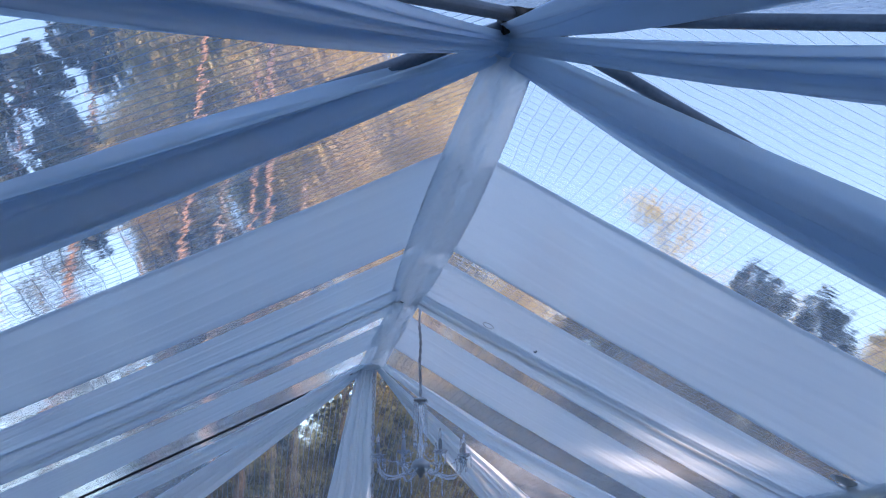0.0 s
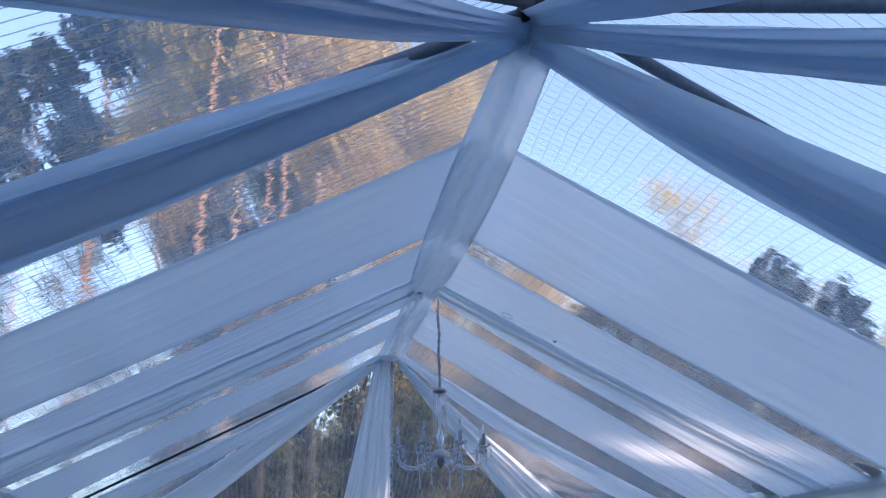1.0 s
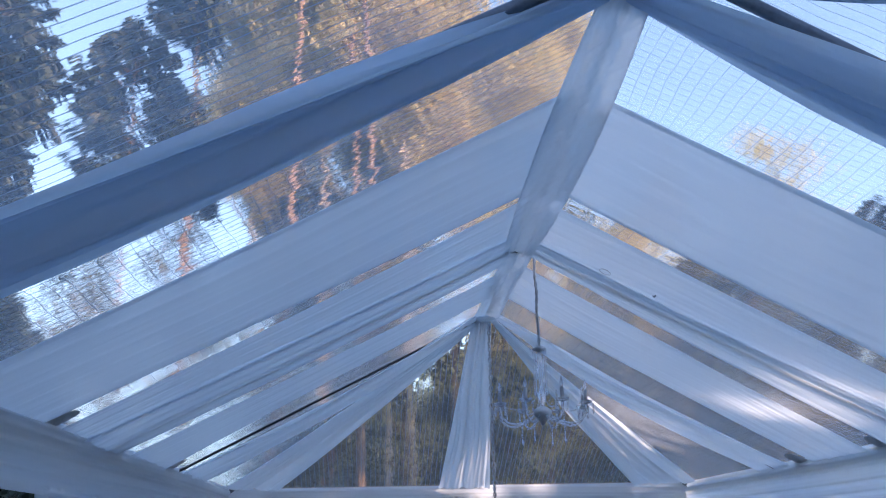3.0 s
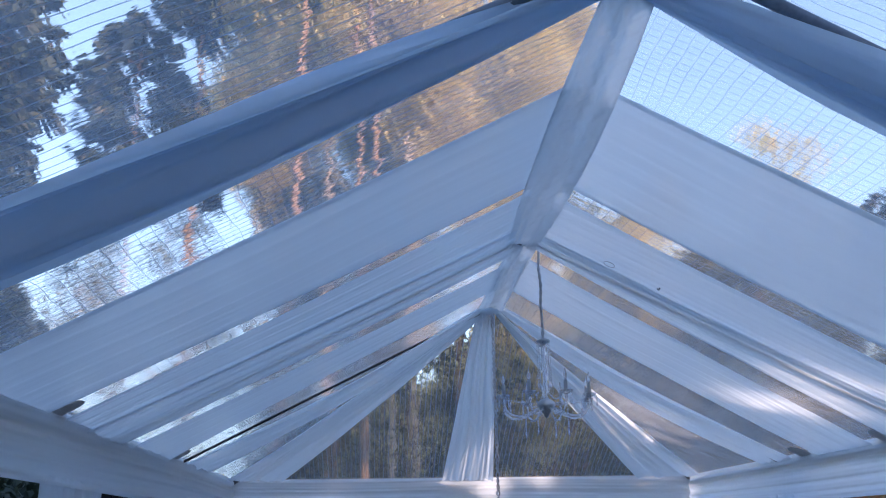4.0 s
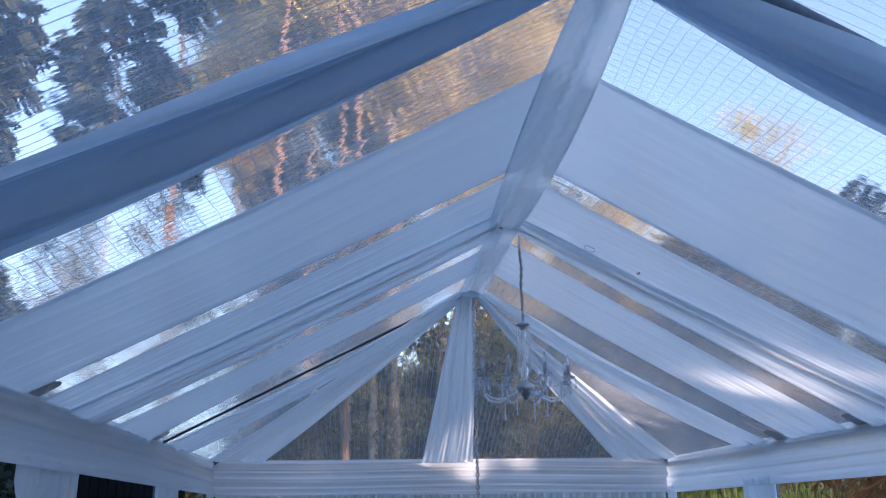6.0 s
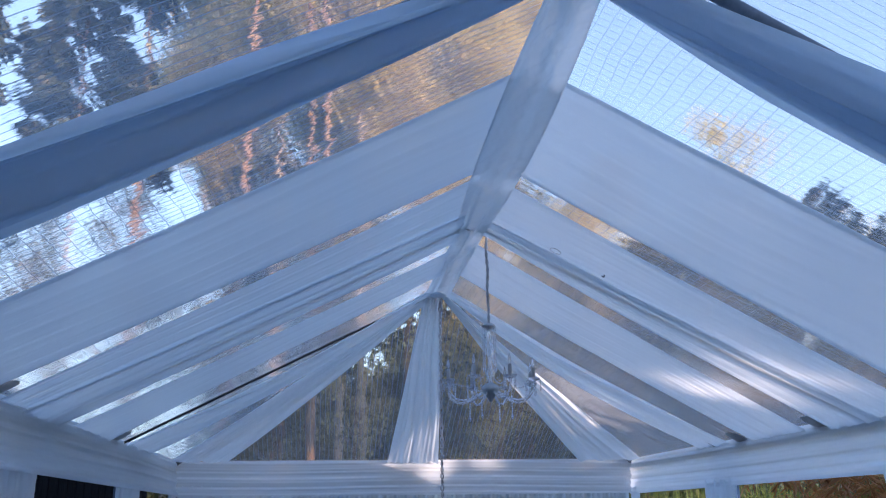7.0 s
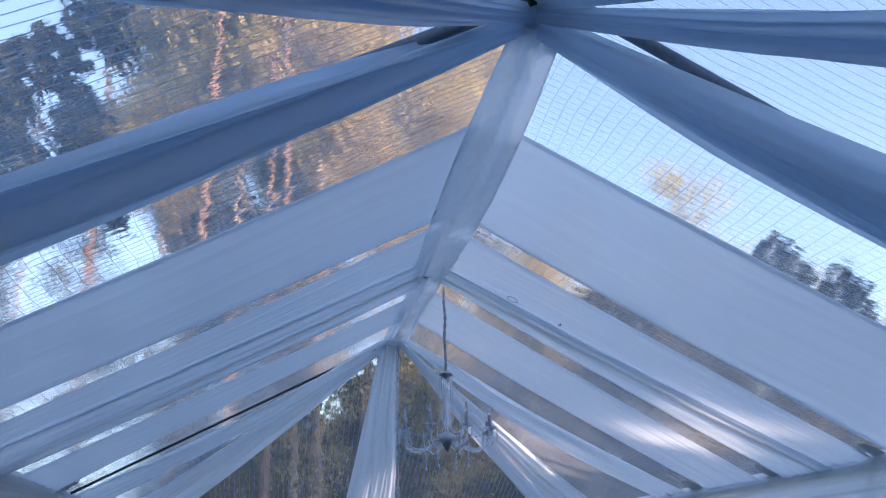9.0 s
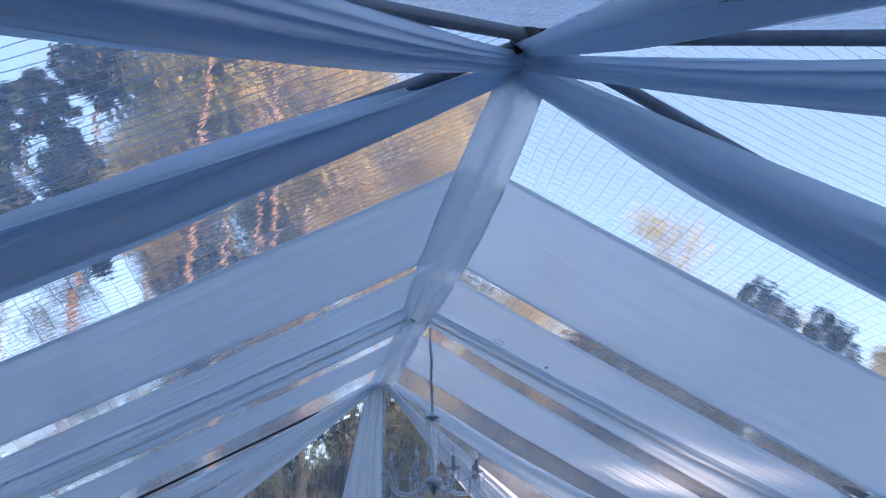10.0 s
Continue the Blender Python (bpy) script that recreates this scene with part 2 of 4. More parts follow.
def cloth(p0, p1, q0, q1, folds=5, depth=0.02, sag=0.03, bow0=(0, 0, 0), bow1=(0, 0, 0), belly=0.0, seed=0, nu=36, nv=60, lift=0.0, ends=1.0, ripple=0.0, pinch=1.0):
    """Points and UVs of a hanging cloth between the edges p0-q0 and p1-q1: folds run along it, it sags along its length and bellies across.
    ends: how deep the folds are at its two ends against its middle; pinch: the same where it is tied."""
    r = np.random.default_rng(seed)
    p0, p1, q0, q1 = map(np.asarray, (p0, p1, q0, q1))
    u, v = np.meshgrid(np.linspace(0, 1, nu), np.linspace(0, 1, nv), indexing="ij")
    arc = 4 * u * (1 - u)
    e = lambda a: a[..., None]
    A = e(1 - u) * p0 + e(u) * q0 + e(arc) * np.asarray(bow0)
    B = e(1 - u) * p1 + e(u) * q1 + e(arc) * np.asarray(bow1)
    P = e(1 - v) * A + e(v) * B
    nrm = np.cross((q0 - p0) + (q1 - p1), (p1 - p0) + (q1 - q0))
    nrm /= np.linalg.norm(nrm)
    if nrm[2] > 0:
        nrm = -nrm
    f = np.zeros_like(u)
    vv = v + 0.03 * np.sin(2 * np.pi * (u * 1.3 + r.random()))
    for k, amp in ((1.0, 0.5), (1.63, 0.4), (2.7, 0.26), (4.4, 0.14)):
        f += amp * np.sin(2 * np.pi * (folds * k * vv + r.random() + r.normal() * 0.35 * u + 0.12 * np.sin(3 * u + 9 * r.random())))
    f += ripple * (1 - u) * np.sin(np.pi * v) * np.sin(2 * np.pi * (u * 9 - 2.1 * v + 0.35 * np.sin(8 * u + r.random()))) ** 3
    f *= depth * (ends + (1 - ends) * arc) * (pinch + (1 - pinch) * np.clip(u / 0.25, 0, 1))
    P = P + e(f) * nrm
    P[..., 2] += -sag * arc - belly * np.sin(np.pi * v) + lift
    L = np.linalg.norm((q0 + q1 - p0 - p1) / 2)
    Wd = max(np.linalg.norm(p1 - p0), np.linalg.norm(q1 - q0))
    return P, np.stack([u * L, v * Wd], -1)


def drape(name, label, category="drape", group="", material=None, hems=(), back=None, hem_rows=4, **kw):
    """A hanging cloth as a thing; hems: which long edges carry a folded hem; back: a second layer of the gather, that far above."""
    P, uv = cloth(**kw)
    material = material or FABRIC
    me = grid_mesh(name, P, uv)
    ob = link(name, me, material)
    tagged(ob, label, category, group)
    if back:
        kb = dict(kw)
        kb["seed"] = kw.get("seed", 0) + 57
        P2, uv2 = cloth(**kb)
        v = np.linspace(0, 1, P2.shape[1])
        P2[..., 2] += back * (0.25 + np.sin(np.pi * v))[None, :] * np.clip(np.linspace(0, 6, P2.shape[0]), 0.05, 1)[:, None]
        P2 = P2.mean(1, keepdims=True) * 0.2 + P2 * 0.8
        link("back_layer", grid_mesh("back_layer", P2, uv2), material, ob)
    for edge in hems:
        w = hem_rows
        Q = P[:, :w] if edge == 0 else P[:, -w:]
        Q = Q.copy()
        Q[..., 2] -= 0.005
        link("hem", grid_mesh("hem", Q, uv[:, :w] if edge == 0 else uv[:, -w:]), material, ob, "doubled stitched hem")
    return ob


def roof_at(side, y, s, drop=0.05):
    """A point of the roof: side -1 or 1, s from ridge (0) to eave (1), dropped below the film."""
    ridge_x = XA * (YB - y) / (YB - YA) if y < YB else 0.0
    return V(ridge_x * (1 - s) + side * HALF * s, y, RIDGE - RISE * s - drop)


def tube(bm, a, b, r0, r1=None, seg=10, caps=True):
    a, b = Vector(a), Vector(b)
    r1 = r0 if r1 is None else r1
    m = Matrix.Translation((a + b) / 2) @ (b - a).to_track_quat("Z", "Y").to_matrix().to_4x4()
    bmesh.ops.create_cone(bm, cap_ends=caps, segments=seg, radius1=r0, radius2=r1, depth=(b - a).length, matrix=m)


def sweep(bm, pts, radii, seg=8):
    """A round bar through the points, with a radius at each."""
    rings = []
    for i, p in enumerate(pts):
        d = (Vector(pts[min(i + 1, len(pts) - 1)]) - Vector(pts[max(i - 1, 0)])).normalized()
        m = d.to_track_quat("Z", "Y").to_matrix()
        rings.append([bm.verts.new(Vector(p) + m @ Vector((radii[i] * math.cos(a), radii[i] * math.sin(a), 0))) for a in np.linspace(0, 2 * math.pi, seg, endpoint=False)])
    for r, q in zip(rings, rings[1:]):
        for i in range(seg):
            bm.faces.new((r[i], r[(i + 1) % seg], q[(i + 1) % seg], q[i]))
    bm.faces.new(rings[0][::-1])
    bm.faces.new(rings[-1])


def turned(bm, profile, seg=16, at=(0, 0, 0)):
    """A turned body from (radius, height) pairs."""
    rings = [[bm.verts.new((at[0] + r * math.cos(a), at[1] + r * math.sin(a), at[2] + z)) for a in np.linspace(0, 2 * math.pi, seg, endpoint=False)] for r, z in profile]
    for r, q in zip(rings, rings[1:]):
        for i in range(seg):
            bm.faces.new((r[i], r[(i + 1) % seg], q[(i + 1) % seg], q[i]))
    bm.faces.new(rings[0][::-1])
    bm.faces.new(rings[-1])


def empty(name, at, label, category, group=""):
    ob = new(name)
    ob.location = at
    ob.empty_display_size = 0.1
    return tagged(ob, label, category, group)


# ---- ground and floor ----
bm = bmesh.new()
bmesh.ops.create_circle(bm, cap_ends=True, segments=64, radius=2500)
ground = part("ground", bm, GRASS, None, "", False)
tagged(ground, "dark autumn lawn round the tent", "ground", kind="structure")
bm = bmesh.new()
bmesh.ops.create_cube(bm, size=1, matrix=Matrix.Translation((0, 6.1, 0.03)) @ Matrix.Diagonal((6.1, 12.2, 0.05, 1)))
floor = part("floor", bm, DECK, None, "", False)
tagged(floor, "worn dark grey board floor inside the tent", "floor", kind="structure")


# ---- roof film: four slopes ----
def film(name, corners, u_dir, material, label):
    """One slope of film; u runs along u_dir, v up the slope."""
    c = [Vector(p) for p in corners]
    nrm = (c[1] - c[0]).cross(c[2] - c[0]).normalized()
    U = Vector(u_dir).normalized()
    W = nrm.cross(U)
    bm = bmesh.new()
    uvl = bm.loops.layers.uv.new("UV")
    f = bm.faces.new([bm.verts.new(p) for p in c])
    for lp in f.loops:
        d = lp.vert.co - c[0]
        lp[uvl].uv = (d.dot(U), d.dot(W))
    ob = part(name, bm, material, None, "", False)
    ob.visible_shadow = False
    return tagged(ob, label, "roof film", kind="structure")


NA, NB = (XA, YA, RIDGE), (0, YB, RIDGE)
cnl, cnr, cfl, cfr = (-HALF, Y0 + 0.9, EAVE), (HALF, Y0 + 0.55, EAVE), (-HALF, Y1, EAVE), (HALF, Y1, EAVE)
film("roof_left", [cnl, cfl, NB, NA], (0, 1, 0), FILM, "clear reinforced film on the sloping roof")
film("roof_right", [cfr, cnr, NA, NB], (0, 1, 0), FILM_RIGHT, "clear reinforced film on the sloping roof")
film("roof_far_hip", [cfl, cfr, NB], (1, 0, 0), FILM_END, "clear ribbed film on the end slope")
film("roof_near_hip", [cnr, cnl, NA], (1, 0, 0), FILM_NEAR, "clear crinkled film on the entrance slope")

# ---- steel frame ----
frame_tent = empty("tent_frame", (0, 6.1, 0.06), "dark tubular steel frame of the hipped tent", "tent frame")


def bar(name, a, b, r, mat=STEEL):
    bm = bmesh.new()
    off = Vector((0, 6.1, 0.06))
    tube(bm, Vector(a) - off, Vector(b) - off, r, seg=12)
    return part(name, bm, mat, frame_tent)


d = Vector((0, 0, -0.035))
bar("ridge_beam", Vector(NA) + d, Vector(NB) + d, 0.026)
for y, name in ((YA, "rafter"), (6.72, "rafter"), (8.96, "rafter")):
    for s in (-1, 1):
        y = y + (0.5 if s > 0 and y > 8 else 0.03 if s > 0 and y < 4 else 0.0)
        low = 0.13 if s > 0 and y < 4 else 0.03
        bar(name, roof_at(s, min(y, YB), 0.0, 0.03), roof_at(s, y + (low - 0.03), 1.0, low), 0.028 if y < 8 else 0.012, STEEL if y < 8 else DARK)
for a, b in ((NA, cnl), (NA, cnr), (NB, cfl), (NB, cfr)):
    bar("hip_rafter", Vector(a) + d, Vector(b) + d, 0.028)
for a, b in ((cnl, cfl), (cnr, cfr), (cfl, cfr), (cnl, cnr)):
    bar("eave_beam", Vector(a) + Vector((0, 0, -0.05)), Vector(b) + Vector((0, 0, -0.05)), 0.03)
for y in (Y0, 3.1, 6.1, 9.15, Y1):
    for s in (-1, 1):
        y = y if y > Y0 else (cnl, cnr)[s > 0][1]
        bar("post", (s * HALF, y, 0.06), (s * HALF, y, EAVE - 0.03), 0.03)
for n, r in ((NA, 0.105), (NB, 0.03)):
    bm = bmesh.new()
    off = Vector((0, 6.1, 0.06))
    c = Vector(n) - off + Vector((0, -0.02, -0.035))
    bmesh.ops.create_cone(bm, cap_ends=True, segments=6, radius1=r, radius2=r * 0.8, depth=0.07, matrix=Matrix.Translation(c))
    bmesh.ops.bevel(bm, geom=bm.edges[:], offset=0.008, segments=1, affect="EDGES")
    if r > 0.1:
        for end in ((-HALF, YA, EAVE), (HALF, YA + 0.03, EAVE), cnl, cnr, NB):
            way = (Vector(end) - Vector(n)).normalized()
            tube(bm, c + way * 0.03, c + way * 0.15, 0.034, seg=12)
    part("corner_joint", bm, DARK, frame_tent, "dark steel socket where the bars meet")

# ---- flat ceiling drapes ----
FLAT = "flat white voile drape stretched from ridge to eave"
for side, strips in ((-1, ((4.19, 4.25, 5.5, 5.4, 0), (5.62, 5.69, 6.42, 6.2, 1), (6.34, 6.1, 7.02, 6.9, 1), (7.34, 7.22, 8.12, 8.42, 0))),
                     (1, ((4.31, 4.38, 5.56, 5.8, 0), (5.79, 6.03, 6.62, 6.62, 1), (6.5, 6.52, 6.84, 7.2, 1), (7.14, 7.6, 8.1, 8.56, 0)))):
    for i, (a0, a1, b0, b1, two) in enumerate(strips):
        drop = 0.05 + (0.02 if i == 2 else 0.0)
        drape("ceiling_drape", "flat white voile drape overlapping another at a rafter" if two else FLAT, "drape", "ceiling drapes",
              p0=roof_at(side, a0, 0.02, drop), p1=roof_at(side, b0, 0.02, drop), q0=roof_at(side, a1, 0.985, drop), q1=roof_at(side, b1, 0.985, drop),
              folds=4 if not two else 3, depth=(0.0025 if side < 0 else 0.005) if i == 0 else 0.004 if side < 0 else 0.006, bow1=(0, 0.06 if side > 0 and i == 3 else -0.12 if i == 3 else 0.0, 0), sag=0.012, seed=20 + i + 10 * side, nv=90, hems=(0, 1))

# ---- gathered drapes ----
knot = V(XA - 0.1, YA + 0.16, RIDGE - 0.08)
GA = "gathered white voile drape swagged under a rafter"
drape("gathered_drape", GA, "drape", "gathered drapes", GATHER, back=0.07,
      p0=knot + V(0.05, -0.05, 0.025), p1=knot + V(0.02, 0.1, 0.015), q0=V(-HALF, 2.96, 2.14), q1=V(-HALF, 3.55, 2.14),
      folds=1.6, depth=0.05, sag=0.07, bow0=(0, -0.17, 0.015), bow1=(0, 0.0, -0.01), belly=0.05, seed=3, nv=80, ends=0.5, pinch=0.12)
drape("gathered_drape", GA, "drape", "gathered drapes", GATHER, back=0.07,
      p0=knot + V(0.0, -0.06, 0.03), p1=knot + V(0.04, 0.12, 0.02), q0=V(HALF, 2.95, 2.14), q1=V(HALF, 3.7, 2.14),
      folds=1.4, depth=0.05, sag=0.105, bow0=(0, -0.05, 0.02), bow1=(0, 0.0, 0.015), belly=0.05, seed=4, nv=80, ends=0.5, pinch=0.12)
HIPD = "gathered white voile drape hanging along a hip rafter"
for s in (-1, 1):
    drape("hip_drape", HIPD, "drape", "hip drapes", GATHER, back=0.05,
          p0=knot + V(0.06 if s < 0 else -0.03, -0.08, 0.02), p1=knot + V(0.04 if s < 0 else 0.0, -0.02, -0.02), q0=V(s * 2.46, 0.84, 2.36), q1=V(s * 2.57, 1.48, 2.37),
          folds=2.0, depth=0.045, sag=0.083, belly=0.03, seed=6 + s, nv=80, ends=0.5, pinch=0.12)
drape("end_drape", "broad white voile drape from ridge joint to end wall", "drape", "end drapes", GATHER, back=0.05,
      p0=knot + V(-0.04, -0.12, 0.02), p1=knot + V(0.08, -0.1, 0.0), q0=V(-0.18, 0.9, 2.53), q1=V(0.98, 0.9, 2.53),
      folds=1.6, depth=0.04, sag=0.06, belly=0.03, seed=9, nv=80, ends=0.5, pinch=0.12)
bm = bmesh.new()
bmesh.ops.create_icosphere(bm, subdivisions=3, radius=1.0)
for vert in bm.verts:
    w = vert.co.copy()
    vert.co = Vector(knot) + Vector((w.x * 0.045 + 0.01, w.y * 0.05 - 0.03, w.z * 0.022 - 0.02)) * (1 + 0.05 * math.sin(5 * w.z + 5 * math.atan2(w.y, w.x)))
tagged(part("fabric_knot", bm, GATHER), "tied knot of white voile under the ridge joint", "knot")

fan = V(-0.04, 8.86, 3.645)
bm = bmesh.new()
bmesh.ops.create_icosphere(bm, subdivisions=3, radius=1.0)
for vert in bm.verts:
    w = vert.co.copy()
    vert.co = Vector(fan) + Vector((w.x * 0.1, w.y * 0.08 + 0.03, w.z * 0.03 - 0.015)) * (1 + 0.05 * math.sin(5 * w.z + 5 * math.atan2(w.y, w.x)))
tagged(part("fabric_knot", bm, FABRIC), "tied knot of white voile under the ridge joint", "knot")
for s in (-1, 1):
    drape("gathered_drape", GA, "drape", "gathered drapes", FABRIC,
          p0=fan + V(s * 0.1, -0.05, 0.0), p1=fan + V(s * 0.09, 0.05, -0.01), q0=V(s * (HALF - 0.03), 9.1, 2.19), q1=V(s * (HALF - 0.03), 9.88 if s > 0 else 10.2, 2.19),
          bow0=(0, 0.05, 0) if s > 0 else (0, 0, 0), bow1=(0, 0.28, 0) if s > 0 else (0, 0.2, 0),
          hems=(0, 1), folds=2.2, depth=0.03, sag=0.03 if s > 0 else 0.07, seed=31 + s, nv=80, ends=0.7)
    drape("hip_drape", HIPD, "drape", "hip drapes", FABRIC,
          p0=fan + V(s * 0.09, 0.05, -0.01), p1=fan + V(s * 0.05, 0.09, -0.03), q0=V(s * 3.0, 11.8, 2.2), q1=V(2.24 if s > 0 else -2.33, 12.05, 2.2),
          hems=(0, 1), folds=2.4, depth=0.022, sag=0.04, seed=41 + s, nv=80, ends=0.7)
drape("end_drape", "narrow pleated white voile drape down the end slope", "drape", "end drapes", FABRIC, hems=(1,),
      p0=fan + V(-0.13, 0.08, -0.03), p1=fan + V(0.06, 0.08, -0.03), q0=V(-0.31, 12.06, 2.19), q1=V(0.35, 12.06, 2.19),
      folds=3.0, depth=0.02, sag=0.02, seed=51, nv=90)

# ---- ridge drape: two lengths, pinched where the chandelier hangs ----
pin = V(-0.05, 6.75, 3.58)
RD = "sheer white voile drape along the ridge, pinched in the middle"
drape("ridge_drape", RD, "drape", "ridge drapes", SHEER, hems=(0, 1), hem_rows=3,
      p0=V(-0.26, 3.35, 3.565), p1=V(-0.05, 3.35, 3.565), q0=pin + V(-0.13, -0.05, 0.0), q1=pin + V(0.1, 0.0, 0.0),
      folds=1.2, depth=0.012, sag=0.0, bow0=(-0.045, 0, -0.02), bow1=(0.05, 0, -0.02), belly=-0.03, seed=61, nu=120, ripple=0.7)
drape("ridge_drape", RD, "drape", "ridge drapes", SHEER, hems=(0, 1), hem_rows=3,
      p0=pin + V(-0.11, -0.05, 0.0), p1=pin + V(0.1, -0.05, 0.005), q0=fan + V(-0.13, -0.02, -0.03), q1=fan + V(0.12, 0.0, -0.03),
      folds=1.2, depth=0.012, sag=0.0, belly=-0.03, seed=62, nu=70, ripple=0.5)

# ---- eave valances and curtains ----
VAL = "white voile valance with level folds wrapped round the eave"
drape("eave_valance", VAL, "valance", "eave valances", FABRIC, p0=V(-HALF + 0.05, cnl[1], 2.23), q0=V(-HALF + 0.05, Y1, 2.23), p1=V(-HALF + 0.09, cnl[1], 1.81), q1=V(-HALF + 0.09, Y1, 1.81),
      hems=(1,), folds=2.2, depth=0.016, sag=0.0, seed=71, nu=120, nv=60)
drape("eave_valance", VAL, "valance", "eave valances", FABRIC, p0=V(HALF - 0.05, cnr[1], 2.23), q0=V(HALF - 0.05, Y1, 2.23), p1=V(HALF - 0.09, cnr[1], 1.78), q1=V(HALF - 0.09, Y1, 1.78),
      hems=(1,), folds=2.2, depth=0.016, sag=0.0, seed=72, nu=120, nv=60)
drape("eave_valance", VAL, "valance", "eave valances", p0=V(-HALF, Y1 - 0.05, 2.23), q0=V(HALF, Y1 - 0.05, 2.23), p1=V(-HALF, Y1 - 0.09, 1.79), q1=V(HALF, Y1 - 0.09, 1.79), material=VEIL,
      hems=(1,), folds=2.6, depth=0.012, sag=0.0, seed=73, nu=80, nv=60)
for s, spans in ((-1, ((2.6, 3.5), (5.47, 6.52), (8.9, 9.8), (11.7, 12.1))), (1, ((2.6, 3.5), (5.6, 6.6), (9.0, 9.72), (11.82, 12.1)))):
    for i, (a, b) in enumerate(spans):
        drape("curtain", "white voile curtain gathered at a tent post", "curtain", "curtains", FABRIC, p0=V(s * 2.93, a, 1.86), p1=V(s * 2.93, b, 1.86), q0=V(s * 2.95, a, 0.07), q1=V(s * 2.95, b, 0.07),
              folds=6, depth=0.03, sag=0.0, seed=80 + i + 5 * s, nu=14, nv=110)
end_curtain = drape("end_curtain", "white pleated voile curtain hung across the end wall", "curtain", "curtains", VEIL, p0=V(-2.9, Y1 - 0.02, 2.12), p1=V(2.9, Y1 - 0.02, 2.12), q0=V(-2.9, Y1 - 0.02, 0.07), q1=V(2.9, Y1 - 0.02, 0.07),
                    folds=28, depth=0.008, sag=0.0, seed=91, nu=10, nv=300)
pr = np.random.default_rng(92)
for i in range(48):
    x = -2.85 + 5.7 * i / 47 + pr.uniform(-0.012, 0.012)
    half = pr.uniform(0.026, 0.038)
    u, v = np.meshgrid(np.linspace(0, 1, 5), np.linspace(-1, 1, 9), indexing="ij")
    rows = np.stack([x + half * v * (1 + 0.15 * np.sin(5 * u + i)), Y1 - 0.045 - 0.025 * np.cos(v * 1.5), 1.98 - 1.9 * u], -1)
    link("pleat", grid_mesh("pleat", rows, np.stack([u * 2.04, v * half], -1)), FABRIC, end_curtain)

# ---- chandelier ----
CX, CY = 0.11, 6.98
chand = empty("chandelier", (CX, CY, 2.28), "small crystal chandelier with candle arms hanging on a sleeved cord", "chandelier")
bm = bmesh.new()
pts = [(0.0035 * math.sin(z * 19), 0.003 * math.sin(z * 27), z) for z in np.linspace(0.62, 1.37, 40)]
sweep(bm, pts, [0.011 + 0.003 * math.sin(i * 1.9) for i in range(40)], 8)
part("cord", bm, CORD, chand, "grey gathered cord sleeve")
bm = bmesh.new()
sweep(bm, [(0, 0, 1.345), (-0.012, 0, 1.375), (0.02, 0.0, 1.4), (0.07, 0.01, 1.385), (0.13, 0.01, 1.35)], [0.013, 0.013, 0.012, 0.01, 0.006], 8)
part("hook", bm, STEEL, chand, "dark steel hanging hook")
bm = bmesh.new()
turned(bm, [(0.012, 0.66), (0.05, 0.645), (0.055, 0.632), (0.03, 0.622), (0.014, 0.61)])
part("top_cup", bm, ENAMEL, chand)
bm = bmesh.new()
turned(bm, [(0.012, 0.62), (0.022, 0.56), (0.016, 0.5), (0.03, 0.44), (0.014, 0.37), (0.02, 0.32), (0.036, 0.27), (0.016, 0.22), (0.03, 0.19)])
part("stem", bm, CRYSTAL, chand)
bm = bmesh.new()
turned(bm, [(0.02, 0.2), (0.062, 0.175), (0.07, 0.145), (0.045, 0.11), (0.02, 0.085), (0.012, 0.06)], 20)
part("hub", bm, ENAMEL, chand)


def beads(bm, top, n, step, r, tail):
    """A string of faceted beads with a longer drop at its end."""
    for i in range(n):
        bmesh.ops.create_icosphere(bm, subdivisions=1, radius=r, matrix=Matrix.Translation((top[0], top[1], top[2] - (i + 0.5) * step)))
    z = top[2] - n * step
    bmesh.ops.create_cone(bm, cap_ends=True, segments=6, radius1=r * 0.3, radius2=r * 1.3, depth=tail * 0.6, matrix=Matrix.Translation((top[0], top[1], z - tail * 0.7)) )
    bmesh.ops.create_cone(bm, cap_ends=True, segments=6, radius1=r * 1.3, radius2=r * 0.2, depth=tail * 0.4, matrix=Matrix.Translation((top[0], top[1], z - tail * 0.2)))


